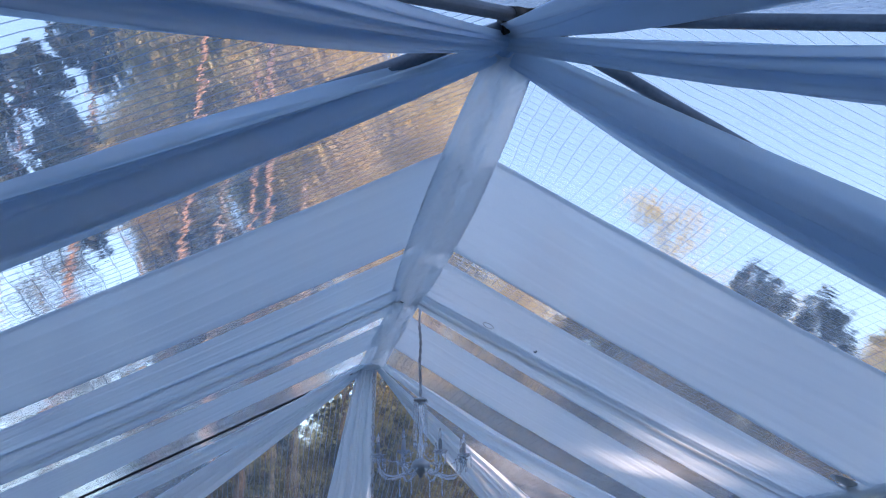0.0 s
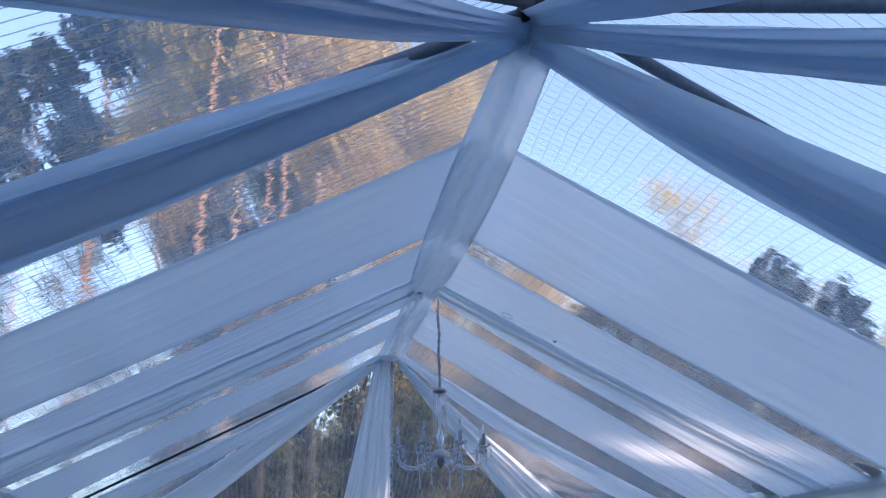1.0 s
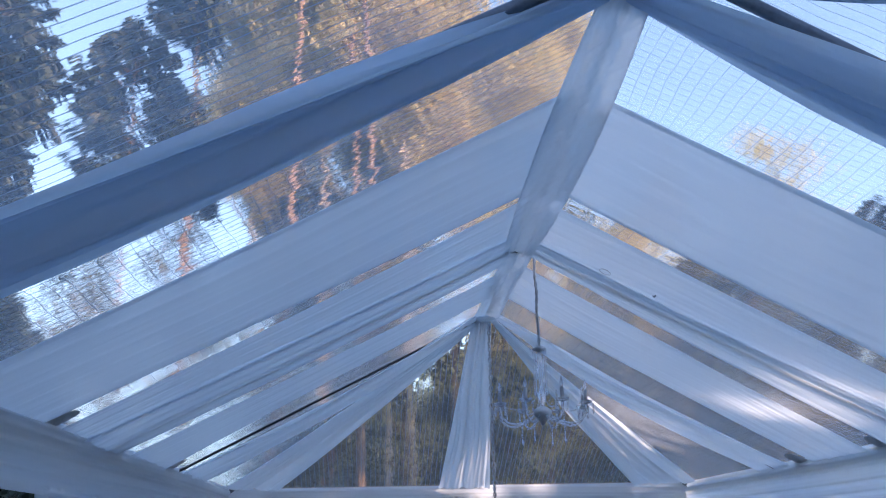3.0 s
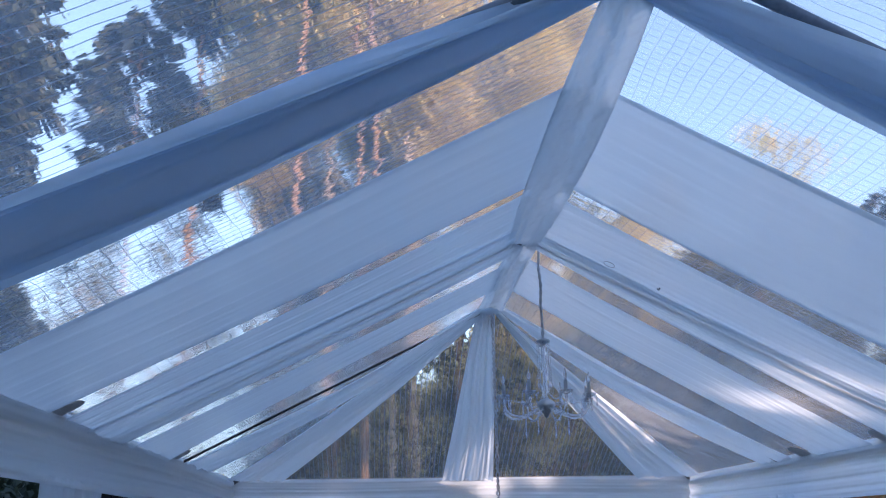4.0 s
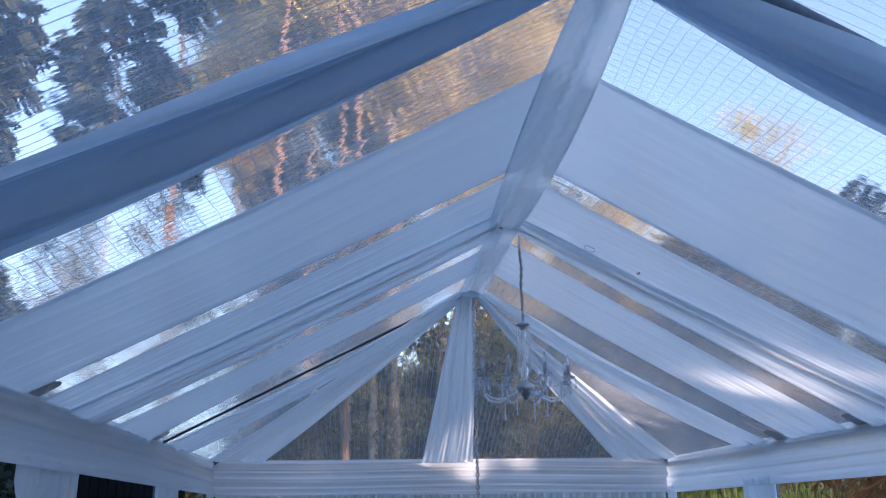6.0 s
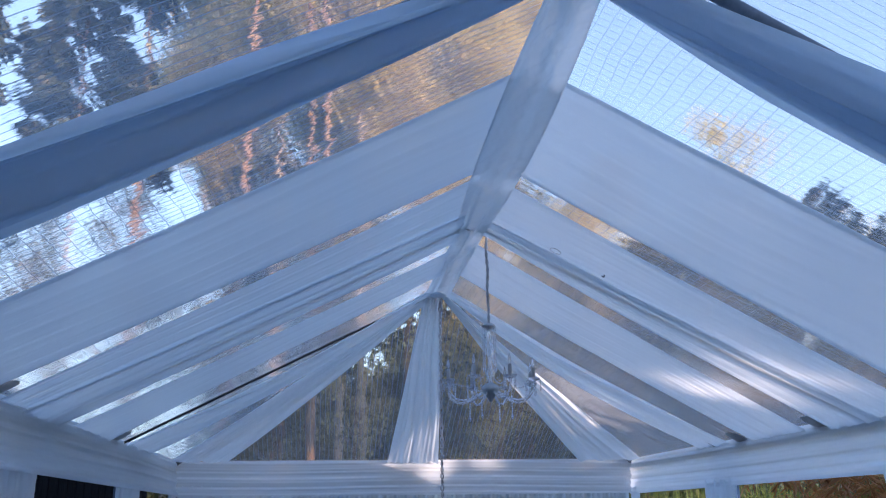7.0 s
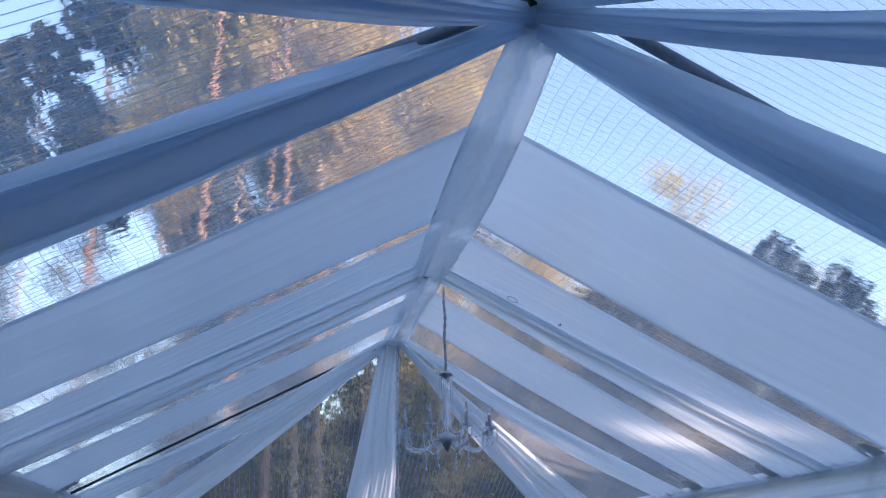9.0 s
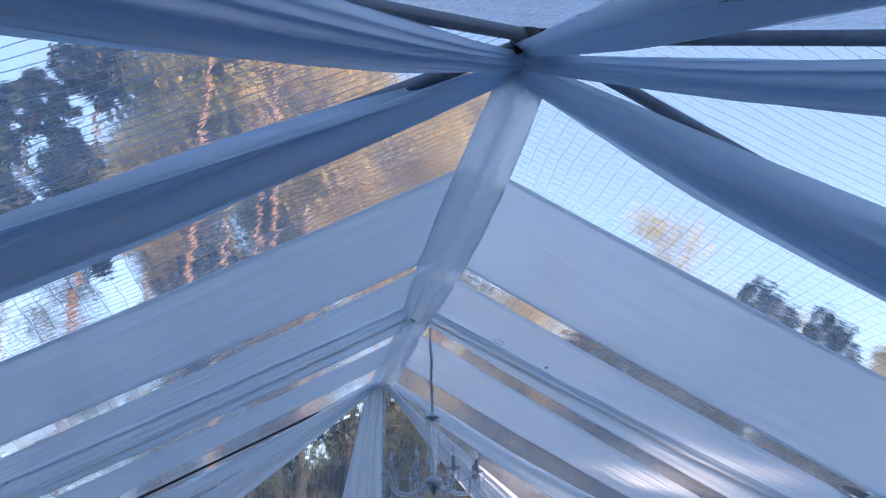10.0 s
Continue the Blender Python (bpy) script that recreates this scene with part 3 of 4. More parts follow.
proto = {}
for i in range(8):
    ang = 2 * math.pi * i / 8 + 0.25
    turn = pose(0, 0, 0, 0, 0, math.degrees(ang))
    if not proto:
        bm = bmesh.new()
        c = [(0.05, 0, 0.14), (0.1, 0, 0.105), (0.16, 0, 0.075), (0.22, 0, 0.06), (0.28, 0, 0.07), (0.325, 0, 0.105), (0.34, 0, 0.15), (0.34, 0, 0.19)]
        sweep(bm, c, [0.011, 0.01, 0.009, 0.009, 0.009, 0.009, 0.01, 0.012], 8)
        arm = part("arm", bm, CRYSTAL, chand, "curved glass arm")
        bm = bmesh.new()
        turned(bm, [(0.012, 0.185), (0.045, 0.2), (0.052, 0.212), (0.02, 0.208)], 12, (0.34, 0, 0))
        part("drip_pan", bm, CRYSTAL, arm)
        bm = bmesh.new()
        turned(bm, [(0.014, 0.208), (0.014, 0.285), (0.009, 0.29)], 10, (0.34, 0, 0))
        part("candle", bm, CANDLE, arm, "white candle sleeve")
        bm = bmesh.new()
        turned(bm, [(0.006, 0.29), (0.014, 0.31), (0.011, 0.335), (0.003, 0.37)], 10, (0.34, 0, 0))
        part("bulb", bm, CRYSTAL, arm, "clear flame-shaped bulb")
        for k in range(4):
            bm = bmesh.new()
            a = k * math.pi / 2 + 0.4
            beads(bm, (0.34 + 0.05 * math.cos(a), 0.05 * math.sin(a), 0.2), 3, 0.016, 0.007, 0.035)
            part("pendant", bm, CRYSTAL, arm)
        proto["arm"] = arm
        arm.matrix_local = turn
    else:
        def twin(o, parent):
            q = o.copy()
            scene.collection.objects.link(q)
            q.parent = parent
            return q
        arm = twin(proto["arm"], chand)
        arm.matrix_local = turn
        for o in proto["arm"].children:
            twin(o, arm)
for i in range(16):
    a = 2 * math.pi * i / 16 + 0.6
    bm = bmesh.new()
    if i % 4 == 1:
        beads(bm, (0.17 * math.cos(a), 0.17 * math.sin(a), 0.075), 6, 0.017, 0.008, 0.06)
    elif i % 4 == 3:
        for k in range(15):
            t = k / 14
            q = (0.06 + 0.27 * t, 0.0, 0.24 - 0.03 * t - 0.22 * t * (1 - t))
            bmesh.ops.create_icosphere(bm, subdivisions=1, radius=0.007, matrix=Matrix.Translation((q[0] * math.cos(a), q[0] * math.sin(a), q[2])))
    else:
        beads(bm, (0.048 * math.cos(a), 0.048 * math.sin(a), 0.63), 16, 0.019, 0.0075, 0.05)
    part("bead_string", bm, CRYSTAL, chand, "string of crystal beads")["kind"] = "stuff"

# a twisted bead cord hangs from the far joint
cord = empty("hanging_cord", (0.0, YB, RIDGE - 0.1), "twisted silver bead cord hanging from the ridge joint", "cord")
bm = bmesh.new()
pts = [(0.011 * math.cos(k * 0.9) + 0.004 * math.sin(k * 0.21), 0.011 * math.sin(k * 0.9), -k * 0.016) for k in range(150)]
sweep(bm, pts, [0.008 + 0.003 * math.sin(k * 1.7) for k in range(150)], 6)
part("twist", bm, ENAMEL, cord)
bm = bmesh.new()
sweep(bm, [(-p[0], -p[1], p[2]) for p in pts], [0.007] * 150, 6)
part("twist", bm, CORD, cord)

# grey plastic sleeves where the gaps between the drapes meet the eave
VINYL = make_solid("grey_vinyl", [(0.3, (0.45, 0.47, 0.5)), (0.7, (0.66, 0.68, 0.71))], 5.0, 0.35, 0.0, 0.3)
for side, y, wd in ((-1, 5.57, 0.22), (-1, 6.95, 0.2), (-1, 8.6, 0.3), (1, 5.98, 0.14), (1, 7.36, 0.24), (1, 8.82, 0.26)):
    u, v = np.meshgrid(np.linspace(0, 1, 10), np.linspace(0, 1, 14), indexing="ij")
    s0 = 0.965 - 0.03 * np.sin(np.pi * v) ** 0.5
    s_at = s0 + (0.995 - s0) * u
    bulge = 0.02 * np.sin(np.pi * v) ** 0.6 * (0.35 + 0.65 * u)
    rows = np.stack([side * HALF * s_at, y + wd * (v - 0.5), RIDGE - RISE * s_at - 0.02 - bulge], -1)
    me = grid_mesh("rafter_sleeve", rows, np.stack([u, v], -1))
    tagged(link("rafter_sleeve", me, VINYL), "grey rolled plastic sleeve where roof film meets the eave", "sleeve", "rafter sleeves")

# a small ring and a hook on a drape
p = roof_at(1, 6.43, 0.185, 0.075)
bm = bmesh.new()
sweep(bm, [(0.042 * math.cos(a), 0.042 * math.sin(a), 0) for a in np.linspace(0, 2 * math.pi * 0.99, 24)], [0.0022] * 24, 6)
ring = part("ring", bm, CORD)
ring.matrix_world = Matrix.Translation(Vector(p)) @ pose(0, 0, 0, 0, 27, 0)
tagged(ring, "thin grey wire ring pressed on the drape", "ring")
p = roof_at(1, 6.46, 0.305, 0.065)
bm = bmesh.new()
sweep(bm, [(0, 0, 0.025), (0, 0, 0.0), (-0.008, 0, -0.009), (-0.017, 0, -0.004), (-0.018, 0, 0.005)], [0.006, 0.006, 0.005, 0.004, 0.003], 8)
hook = part("hook", bm, STEEL)
hook.matrix_world = Matrix.Translation(Vector(p))
tagged(hook, "small dark steel hook under the rafter", "hook")


# ---- trees ----
def quads(name, centres, along, across, material, parent, label=""):
    """Many small leaves: one diamond each."""
    n = len(centres)
    v = np.stack([centres - along, centres + across, centres + along, centres - across], 1).reshape(-1, 3)
    me = bpy.data.meshes.new(name)
    me.vertices.add(n * 4)
    me.vertices.foreach_set("co", v.astype(np.float32).ravel())
    me.loops.add(n * 4)
    me.loops.foreach_set("vertex_index", np.arange(n * 4, dtype=np.int32))
    me.polygons.add(n)
    me.polygons.foreach_set("loop_start", np.arange(0, n * 4, 4, dtype=np.int32))
    me.update(calc_edges=True)
    return link(name, me, material, parent, label)


def unit(r, n):
    d = r.normal(size=(n, 3))
    return d / np.linalg.norm(d, axis=1, keepdims=True)


def birch(seed, h, crown_from, spread, leaves, leaf, bark, material, label, girth=0.012):
    r = np.random.default_rng(seed)
    tree = empty("tree", (0, 0, 0), label, "tree", "trees")
    bm = bmesh.new()
    ks = np.linspace(0, 1, 10)
    lean = r.normal(size=2) * 0.03
    trunk = [(lean[0] * h * k * k + 0.1 * math.sin(5 * k + seed), lean[1] * h * k * k + 0.1 * math.cos(4 * k), h * k) for k in ks]
    sweep(bm, trunk, [girth * h * (1 - 0.93 * k) + 0.012 for k in ks], 9)
    centres = []
    for i in range(34):
        k = crown_from + (1 - crown_from) * ((i + r.random()) / 34) ** 0.9
        base = np.array([np.interp(k, ks, [t[j] for t in trunk]) for j in range(3)])
        a = r.random() * 6.283
        reach = spread * h * (0.35 + 0.65 * math.sin(math.pi * min(1, (k - crown_from) / (1.02 - crown_from)) ** 0.75)) * r.uniform(0.6, 1.15)
        tip = base + np.array([math.cos(a) * reach, math.sin(a) * reach, reach * r.uniform(0.2, 0.75)])
        mid = (base + tip) / 2 + np.array([0, 0, 0.12 * reach])
        sweep(bm, [tuple(base), tuple(mid), tuple(tip)], [0.004 * h * (1.1 - k), 0.0025 * h * (1.1 - k) + 0.004, 0.004], 5)
        m = leaves // 34
        t = r.random(m) ** 0.38
        q = base + (mid - base) * (2 * np.minimum(t, 0.5))[:, None] + (tip - mid) * (2 * np.maximum(t - 0.5, 0))[:, None]
        q = q + r.normal(size=(m, 3)) * (0.12 + 0.2 * reach * t)[:, None] * np.array([1, 1, 0.8])
        q[:, 2] -= np.abs(r.normal(size=m)) * 0.22 * reach * t
        centres.append(q)
    part("trunk", bm, bark, tree)
    c = np.concatenate(centres)
    al, b = unit(r, len(c)), unit(r, len(c))
    ac = np.cross(al, b)
    ac /= np.linalg.norm(ac, axis=1, keepdims=True)
    size = leaf * r.uniform(0.6, 1.3, len(c))[:, None]
    quads("crown", c, al * size, ac * size * 0.6, material, tree)
    return tree


def spruce(seed, h, spread, needles, label, bare=0.08, top_only=False, tuft=1.0, limbs=110, clump=0.0, girth=0.013):
    r = np.random.default_rng(seed)
    tree = empty("tree", (0, 0, 0), label, "tree", "trees")
    bm = bmesh.new()
    sweep(bm, [(0.05 * math.sin(4 * k), 0.05 * math.cos(3 * k), h * k) for k in np.linspace(0, 1, 8)], [girth * h * (1 - 0.95 * k) + 0.01 for k in np.linspace(0, 1, 8)], 9)
    N = limbs
    cs, al = [], []
    for i in range(N):
        k = bare + (0.99 - bare) * (i + r.random()) / N
        a = i * 2.4 + r.random()
        shape = (1 - k) ** 0.8 if not top_only else math.sin(math.pi * min(1, 0.26 + 0.74 * (k - bare) / (1.02 - bare))) * 0.8
        reach = spread * h * shape * r.uniform(0.65, 1.15) + 0.15
        out = np.array([math.cos(a), math.sin(a), 0])
        droop = -0.25 if not top_only else 0.25
        base = np.array([0, 0, h * k])
        tip = base + out * reach + np.array([0, 0, droop * reach])
        sweep(bm, [tuple(base), tuple(tip)], [0.02 + 0.015 * (1 - k), 0.006], 5)
        m = int(needles / N * (0.25 + 1.5 * shape))
        t = clump + (1 - clump) * r.random(m) ** 0.7
        side = np.cross(out, [0, 0, 1.0])
        sp = r.normal(size=m) * 0.24 * reach * (0.35 + 0.65 * (1 - t))
        q = base + (tip - base) * t[:, None] + side * sp[:, None]
        q[:, 2] -= np.abs(r.normal(size=m)) * 0.13 * reach * (1 - 0.4 * t) + 0.1 * np.abs(sp)
        dr = out * r.uniform(0.3, 1.0, m)[:, None] + side * (np.sign(sp) * r.uniform(0, 1, m))[:, None] + np.array([0, 0, -1.0]) * r.uniform(0.1, 0.8, m)[:, None]
        cs.append(q)
        al.append(dr / np.linalg.norm(dr, axis=1, keepdims=True))
    part("trunk", bm, BARK, tree)
    c, al = np.concatenate(cs), np.concatenate(al)
    b = unit(r, len(c))
    ac = np.cross(al, b)
    ac /= np.linalg.norm(ac, axis=1, keepdims=True)
    size = r.uniform(0.7, 1.3, len(c))[:, None]
    quads("crown", c, al * size * 0.17 * tuft, ac * size * 0.045 * tuft, NEEDLES, tree)
    return tree


EYE_AT = (-1.15, 0.42)


def spot(az, dist):
    return EYE_AT[0] + dist * math.sin(radians(az)), EYE_AT[1] + dist * math.cos(radians(az))


def stand(tree, az, dist, scale=1.0, turn=0.0, first=False):
    x, y = spot(az, dist)
    m = pose(x, y, -0.05, 0, 0, turn) @ Matrix.Scale(scale, 4)
    if first:
        tree.matrix_basis = m
        return tree
    q = copy_thing(tree, pose(x, y, -0.05, 0, 0, turn))
    q.scale = (scale, scale, scale)
    return q


dark = spruce(1, 16.0, 0.2, 24000, "tall dark green conifer with drooping branches", 0.64)
pine = spruce(2, 21.0, 0.068, 7500, "tall pine with bare reddish trunk and dark crown", 0.62, True, girth=0.004)
gold = birch(3, 19.0, 0.58, 0.13, 34000, 0.072, BIRCH, GOLD, "tall birch with pale trunk and golden autumn leaves", 0.006)
gold_b = birch(4, 17.0, 0.3, 0.17, 6500, 0.07, BARK, GOLD, "tall thin tree with sunlit reddish trunk and tan leaves", 0.006)
stem = birch(6, 18.0, 0.74, 0.09, 2500, 0.07, BARK, GOLD, "slender tree with a bare sunlit reddish trunk and golden top", 0.005)
olive = birch(5, 12.0, 0.15, 0.26, 12000, 0.10, BARK, OLIVE, "broad tree with dull olive and brown leaves")
# Never in view: its high crown is added to break the low sun.
sun_block_pine = spruce(7, 9.8, 0.22, 26000, "unseen added sun-blocking pine with clear trunk and broad dark crown", 0.73, True, 1.8)
stand(sun_block_pine, 149, 31, 1.0, 0, True)
# Also stood out of view as an added blocker of sun and skylight.
screen = spruce(11, 10.2, 0.3, 34000, "dense dark conifer with branches down to the ground", 0.03, True, 1.8)
stand(screen, 158, 31, 1.0, 0, True)
crown_pine = spruce(14, 17.5, 0.12, 6000, "tall pine with a clumped blue-green crown and clear trunk", 0.66, True, 1.3, 60, 0.35, 0.004)
tip_pine = spruce(15, 15.0, 0.19, 5200, "slim dark conifer with a short clumped crown", 0.77, False, 1.3, 50, 0.2, 0.004)
twiggy = birch(17, 11.5, 0.12, 0.24, 6500, 0.06, BIRCH, OLIVE, "thin tree with sparse dull olive leaves", 0.004)
gold_top = birch(16, 19.0, 0.72, 0.11, 42000, 0.075, BIRCH, GOLD, "tall birch with a high golden crown on a pale trunk", 0.006)
stand(crown_pine, -17.4, 20.5, 0.84, 0, True)
stand(dark, -34, 24, 1.3, 10, True)
stand(pine, 0.8, 27, 0.76, 15, True)
stand(gold, -0.6, 24, 1.04, 120, True)
stand(tip_pine, -13.4, 26, 1.09, 0, True)
stand(twiggy, -15.6, 26, 1.0, 0, True)
stand(gold_top, -4.4, 22, 0.96, 0, True)
stand(gold_b, 5.5, 22, 1.0, 0, True)
stand(stem, -7.6, 15, 1.0, 0, True)
stand(olive, 13, 27, 1.0, 0, True)
# screens from -44 to -96: unseen, added to dim the left drapes
for tree, az, dist, sc, tn in ((crown_pine, -26.3, 20, 0.92, 70), (crown_pine, -31.5, 22, 1.05, 20), (screen, -27.0, 23, 0.85, 140),
                               (twiggy, -19.2, 25, 0.86, 170), (twiggy, -13.4, 27, 0.84, 60), (twiggy, -17.4, 28, 1.0, 240), (screen, -23.8, 20, 0.74, 250), (dark, -25.2, 21, 0.84, 40), (screen, -44, 12, 0.95, 10), (screen, -54, 11, 1.0, 80), (screen, -66, 11, 1.05, 150), (screen, -80, 11, 1.0, 220), (screen, -96, 11, 1.0, 290), (gold_b, 10.6, 22, 0.36, 15), (gold_b, 8.6, 23, 0.42, 215),
                               (olive, -4.9, 24, 0.98, 10), (olive, -2.4, 25, 1.0, 210), (stem, -0.3, 15, 1.03, 110), (stem, -2.6, 19, 1.05, 40), (stem, 0.1, 24, 0.9, 5),
                               (gold_top, -9.7, 24, 0.82, 250), (gold_top, -7.2, 24, 0.98, 20), (pine, -13.6, 24, 1.27, 70), (olive, 6.0, 27, 0.6, 200), (olive, 3.4, 24, 0.45, 44), (olive, -3.4, 19, 0.4, 70), (gold_b, 1.9, 20, 0.4, 130), (olive, 0.7, 22, 0.36, 260), (gold_b, -1.4, 21, 0.34, 10), (gold_top, 0.6, 21, 0.95, 220), (gold, 2.4, 22, 0.97, 200), (gold, 6.6, 24, 0.95, 30), (gold, 9.6, 27, 0.85, 300),
                               (gold_b, 27.8, 33, 0.96, 20), (crown_pine, 32.9, 32, 0.77, 190), (crown_pine, 36.6, 33, 0.71, 33), (gold_b, 34.0, 36, 0.78, 15), (gold, 38.8, 32, 0.55, 60),
                               (gold_b, 30.6, 36, 0.8, 230), (gold_b, 12.5, 24, 0.74, 5), (gold, 16.5, 27, 0.66, 9), (gold_b, 20.5, 29, 0.7, 44), (olive, 18, 29, 0.9, 77), (olive, 23, 30, 0.95, 150), (olive, 20.4, 28, 0.86, 20), (olive, 26.4, 28, 0.84, 280), (olive, 30.2, 29, 0.8, 60), (olive, 34.5, 28, 0.72, 200), (gold, 14.6, 29, 0.62, 100), (olive, 8.8, 25, 0.7, 33), (olive, 11.0, 23, 0.6, 120), (dark, 9.8, 31, 0.62, 10)):
    stand(tree, az, dist, sc, tn)
# the wood goes on all round
r = np.random.default_rng(8)
for i in range(74):
    az = -180 + 360 * i / 74 + r.uniform(-2, 2)
    if 118 < az < 178:
        continue
    kind = (olive, gold_b, dark, olive, gold)[i % 5]
    target = 7.5 if 0 < az < 45 else 4.5 if -23 < az < -6 else 9.5
    tall = {id(olive): 12.0, id(gold_b): 17.0, id(dark): 16.0, id(gold): 19.0}[id(kind)]
    stand(kind, az, r.uniform(31, 44), target * r.uniform(0.8, 1.2) / tall, r.uniform(0, 360))
# added unseen towards the low sun to block it: dense conifers, then clear-trunked pines
r = np.random.default_rng(12)


def sunward(tree, dist, aside, scale):
    """Stands a tree that far towards the sun, and that far aside of the line to it."""
    a = radians(SUN_AZ)
    x, y = dist * math.sin(a) - aside * math.cos(a), dist * math.cos(a) + aside * math.sin(a)
    q = copy_thing(tree, pose(x, y, -0.05, 0, 0, r.uniform(0, 360)))
    q.scale = (scale, scale, scale)


for i in range(16):
    sunward(screen, (20, 23.5)[i % 2] + r.uniform(-0.5, 0.5), -18.3 + 1.5 * i, r.uniform(0.98, 1.08))
# low ones, added to keep the sun off the valances
for aside, tall in ((6.2, 0.44), (7.0, 0.46), (7.75, 0.6), (8.4, 0.57), (9.1, 0.56), (9.7, 0.6)):
    sunward(screen, 14 + r.uniform(-0.4, 0.4), aside, tall)
for i in range(12):
    sunward(sun_block_pine, (20, 24)[i % 2] + r.uniform(-0.5, 0.5), 6.4 + 1.3 * i, (0.98, 1.2)[i] if i < 2 else r.uniform(1.2, 1.28))

# ---- planting along the sides ----
def blades(name, label, category, x0, x1, y0, y1, n, height, material, seed, wide=0.012):
    r = np.random.default_rng(seed)
    base = np.stack([r.uniform(x0, x1, n), r.uniform(y0, y1, n), np.zeros(n)], 1)
    tall = r.uniform(0.6, 1.0, n) * height
    dr = np.stack([r.normal(size=n) * 0.22, r.normal(size=n) * 0.22, np.ones(n)], 1)
    dr /= np.linalg.norm(dr, axis=1, keepdims=True)
    c = base + dr * (tall / 2)[:, None]
    ac = np.cross(dr, unit(r, n))
    ac /= np.linalg.norm(ac, axis=1, keepdims=True)
    ob = quads(name, c, dr * (tall / 2)[:, None], ac * wide, material, None)
    return tagged(ob, label, category, kind="stuff")


blades("reeds", "tall green and yellow grass growing beside the tent", "grass", 4.2, 5.4, 4.0, 17.0, 6000, 2.15, GREEN, 5)


def frond_plant(x, y, h, seed):
    """A fountain of long arching fronds, each with its leaflets."""
    r = np.random.default_rng(seed)
    plant = empty("plant", (x, y, 0), "fountain of dry orange fronds growing among tall grass", "plant", "frond plants")
    for i in range(16):
        a, reach, up = i * 2.4 + r.uniform(-0.2, 0.2), r.uniform(0.7, 1.3), h * r.uniform(0.8, 1.05)
        ts = np.linspace(0, 1, 14)
        spine = np.stack([math.cos(a) * reach * ts ** 1.6, math.sin(a) * reach * ts ** 1.6, up * np.sin(ts * 2.0) / math.sin(1.57)], 1)
        bm = bmesh.new()
        sweep(bm, [tuple(q) for q in spine], [0.012 * (1.1 - t) for t in ts], 5)
        frond = part("frond", bm, RUST, plant)
        side = np.array([-math.sin(a), math.cos(a), 0.0])
        n = 90
        t = r.uniform(0.25, 1, n)
        c = np.stack([np.interp(t, ts, spine[:, k]) for k in range(3)], 1)
        d = side * np.sign(r.normal(size=n))[:, None] + np.array([0, 0, -0.6]) + r.normal(size=(n, 3)) * 0.2
        d /= np.linalg.norm(d, axis=1, keepdims=True)
        ac = np.cross(d, unit(r, n))
        quads("leaflet", c + d * 0.11, d * 0.12, ac * 0.012, RUST, frond)["kind"] = "stuff"


frond_plant(4.35, 8.7, 2.25, 1)
frond_plant(4.6, 9.9, 2.0, 2)


def hedge(label, x0, x1, y0, y1, h, seed, n, material):
    r = np.random.default_rng(seed)
    c = np.stack([r.uniform(x0, x1, n), r.uniform(y0, y1, n), r.random(n) ** 0.7 * h], 1)
    c[:, 2] *= 0.85 + 0.15 * np.sin(c[:, 1] * 2.1 + seed) + 0.1 * r.normal(size=n)
    al, b = unit(r, n), unit(r, n)
    ac = np.cross(al, b)
    ob = quads("shrubs", c, al * 0.06, ac * 0.04, material, None)
    return tagged(ob, label, "shrub", kind="stuff")


hedge("dense dark evergreen shrubs along the tent", -6.0, -4.4, 2.0, 18.0, 2.9, 3, 26000, NEEDLES)
hedge("dense olive shrubs behind the tent", -7.0, 8.0, 17.5, 19.5, 2.6, 4, 16000, OLIVE)


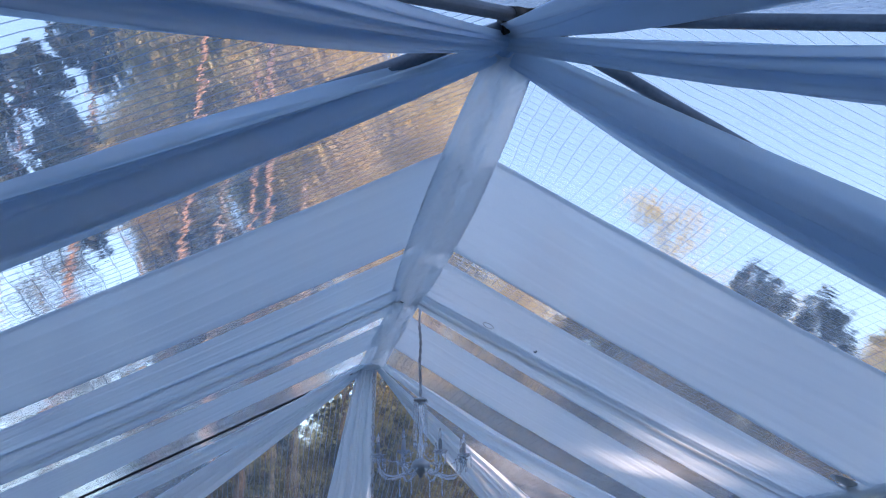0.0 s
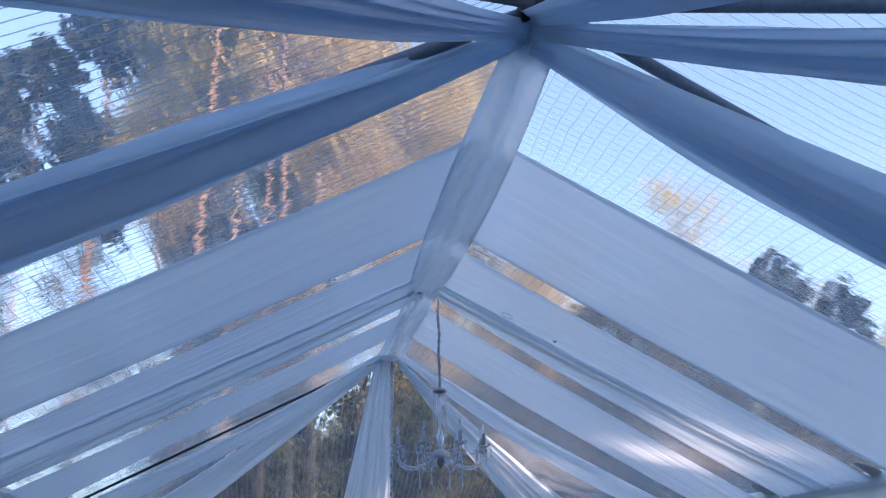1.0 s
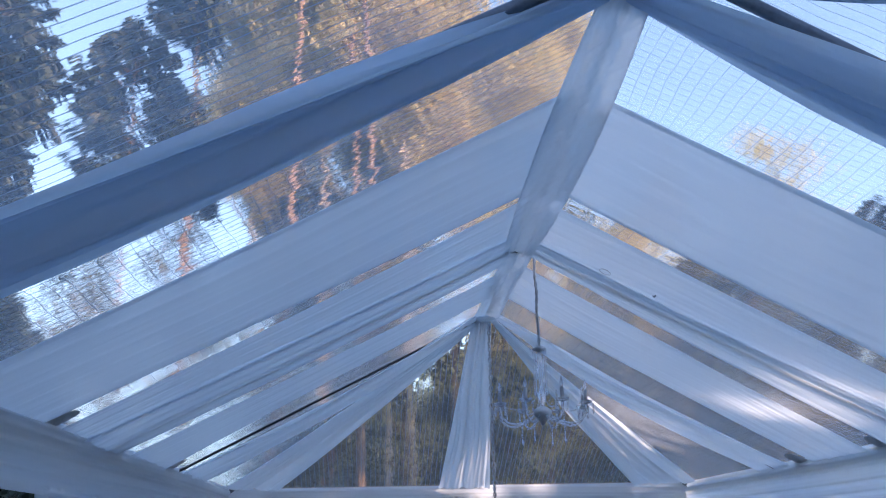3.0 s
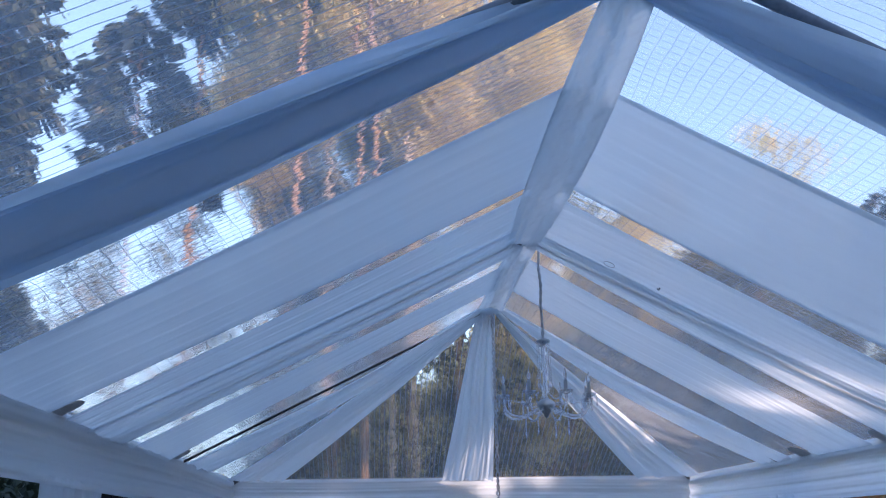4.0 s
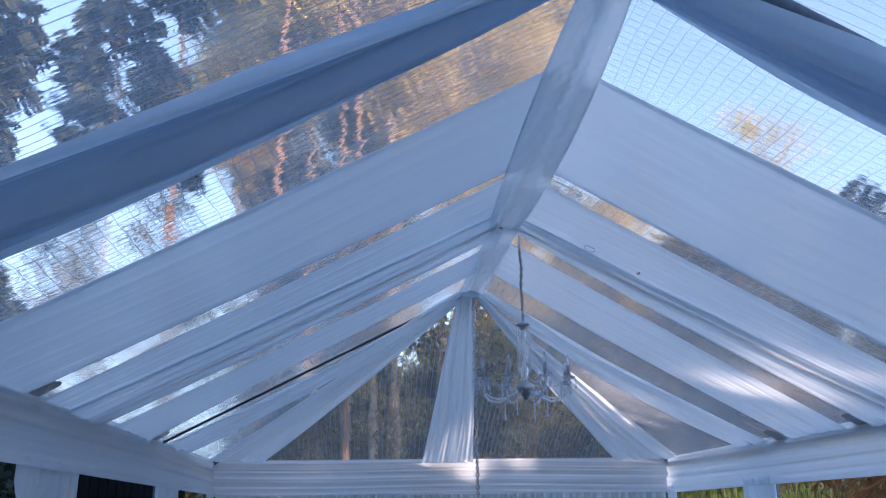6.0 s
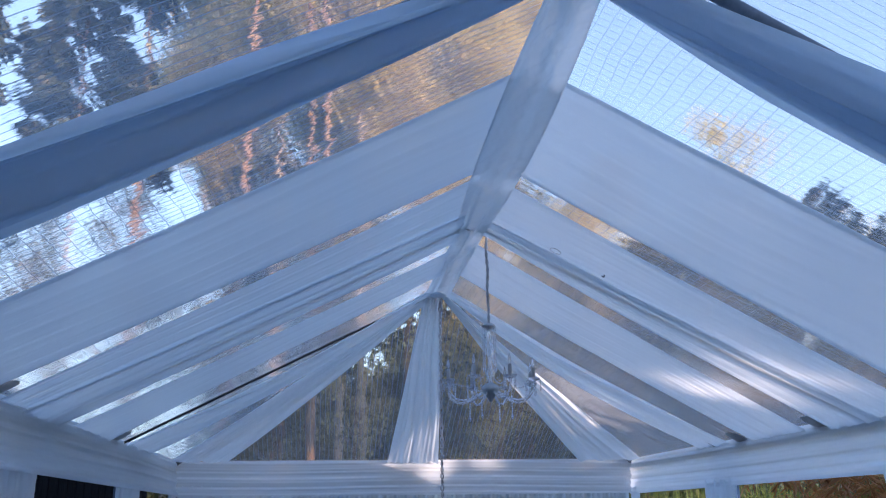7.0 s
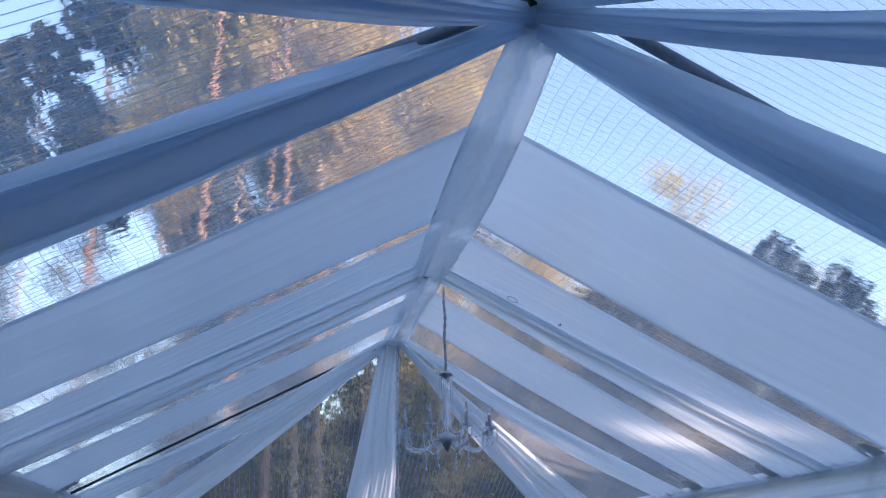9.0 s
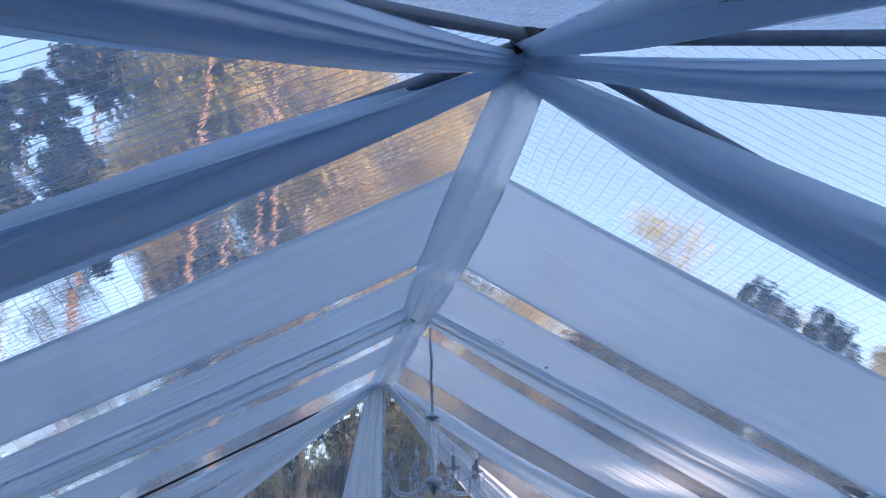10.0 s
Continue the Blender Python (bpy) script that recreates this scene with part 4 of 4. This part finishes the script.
def far_wood(label, az0, az1, d0, d1, h, n, seed, material, leaf):
    """The wood's dense edge far off: leaves in uneven heaps, with a ragged top."""
    r = np.random.default_rng(seed)
    az, dist = r.uniform(az0, az1, n), r.uniform(d0, d1, n)
    k = np.radians(az)
    top = h * (0.78 + 0.16 * np.sin(az * 0.9 + seed) + 0.12 * np.sin(az * 2.3 + 1.7 * seed) + 0.07 * np.sin(az * 6.1))
    c = np.stack([EYE_AT[0] + dist * np.sin(k), EYE_AT[1] + dist * np.cos(k), top * r.random(n) ** 0.8], 1)
    c += r.normal(size=(n, 3)) * 0.3
    c[:, 2] = np.maximum(c[:, 2], 0.1)
    al, b = unit(r, n), unit(r, n)
    ac = np.cross(al, b)
    ob = quads("far_wood", c, al * leaf, ac * leaf * 0.7, material, None)
    return tagged(ob, label, "wood", kind="stuff")


far_wood("dense dark wood far behind the tent", -6, 75, 40, 46, 11.5, 34000, 2, NEEDLES, 0.34)
far_wood("low dark wood edge far behind the tent", -23, -6, 40, 46, 5.5, 7000, 6, NEEDLES, 0.3)
far_wood("dense dark wood far beside the tent", -75, -23, 40, 46, 11.5, 22000, 3, NEEDLES, 0.34)
far_wood("olive and brown edge of the wood behind the tent", -70, 70, 36, 41, 6.5, 26000, 5, OLIVE, 0.22)
far_wood("dense olive wood close behind the end of the tent", -9, 24, 29, 34, 9.0, 30000, 9, OLIVE, 0.16)
hedge("dark evergreen shrubs behind the tall grass", 8.4, 9.8, 6.0, 22.0, 2.3, 23, 26000, NEEDLES)
# out of view; added on the sunward side against the low sun
hedge("unseen olive shrubs added beside the tent to block low sun", 5.6, 6.8, -1.0, 6.0, 1.5, 13, 12000, OLIVE)

# ---- added board fence, coloured black for the deep shade outside the left openings ----
SHADE_BLACK = make_solid("shade_black_boards", [(0.3, (0.004, 0.004, 0.005)), (0.7, (0.012, 0.012, 0.014))], 3.0, 0.9, 0.0, 0.5, (4, 4, 0.4), 0.02, 0.04)
fence = empty("fence", (-3.75, 11.2, 0.0), "added black board fence standing in for shade outside the openings", "fence")
board = None
for i in range(41):
    if board is None:
        bm = bmesh.new()
        bmesh.ops.create_cube(bm, size=1, matrix=Matrix.Translation((0, 0, 1.3)) @ Matrix.Diagonal((0.025, 0.165, 2.6, 1)))
        bmesh.ops.bevel(bm, geom=bm.edges[:], offset=0.004, segments=1, affect="EDGES")
        ob = part("board", bm, SHADE_BLACK, fence, "", False)
        board = ob.data
    else:
        ob = link("board", board, None, fence)
    ob.location = (0.006 * (i % 2), -3.36 + 0.168 * i, 0.0)
for z in (0.5, 2.1):
    bm = bmesh.new()
    bmesh.ops.create_cube(bm, size=1, matrix=Matrix.Translation((-0.035, 0, z)) @ Matrix.Diagonal((0.04, 6.85, 0.09, 1)))
    part("rail", bm, SHADE_BLACK, fence, "", False)
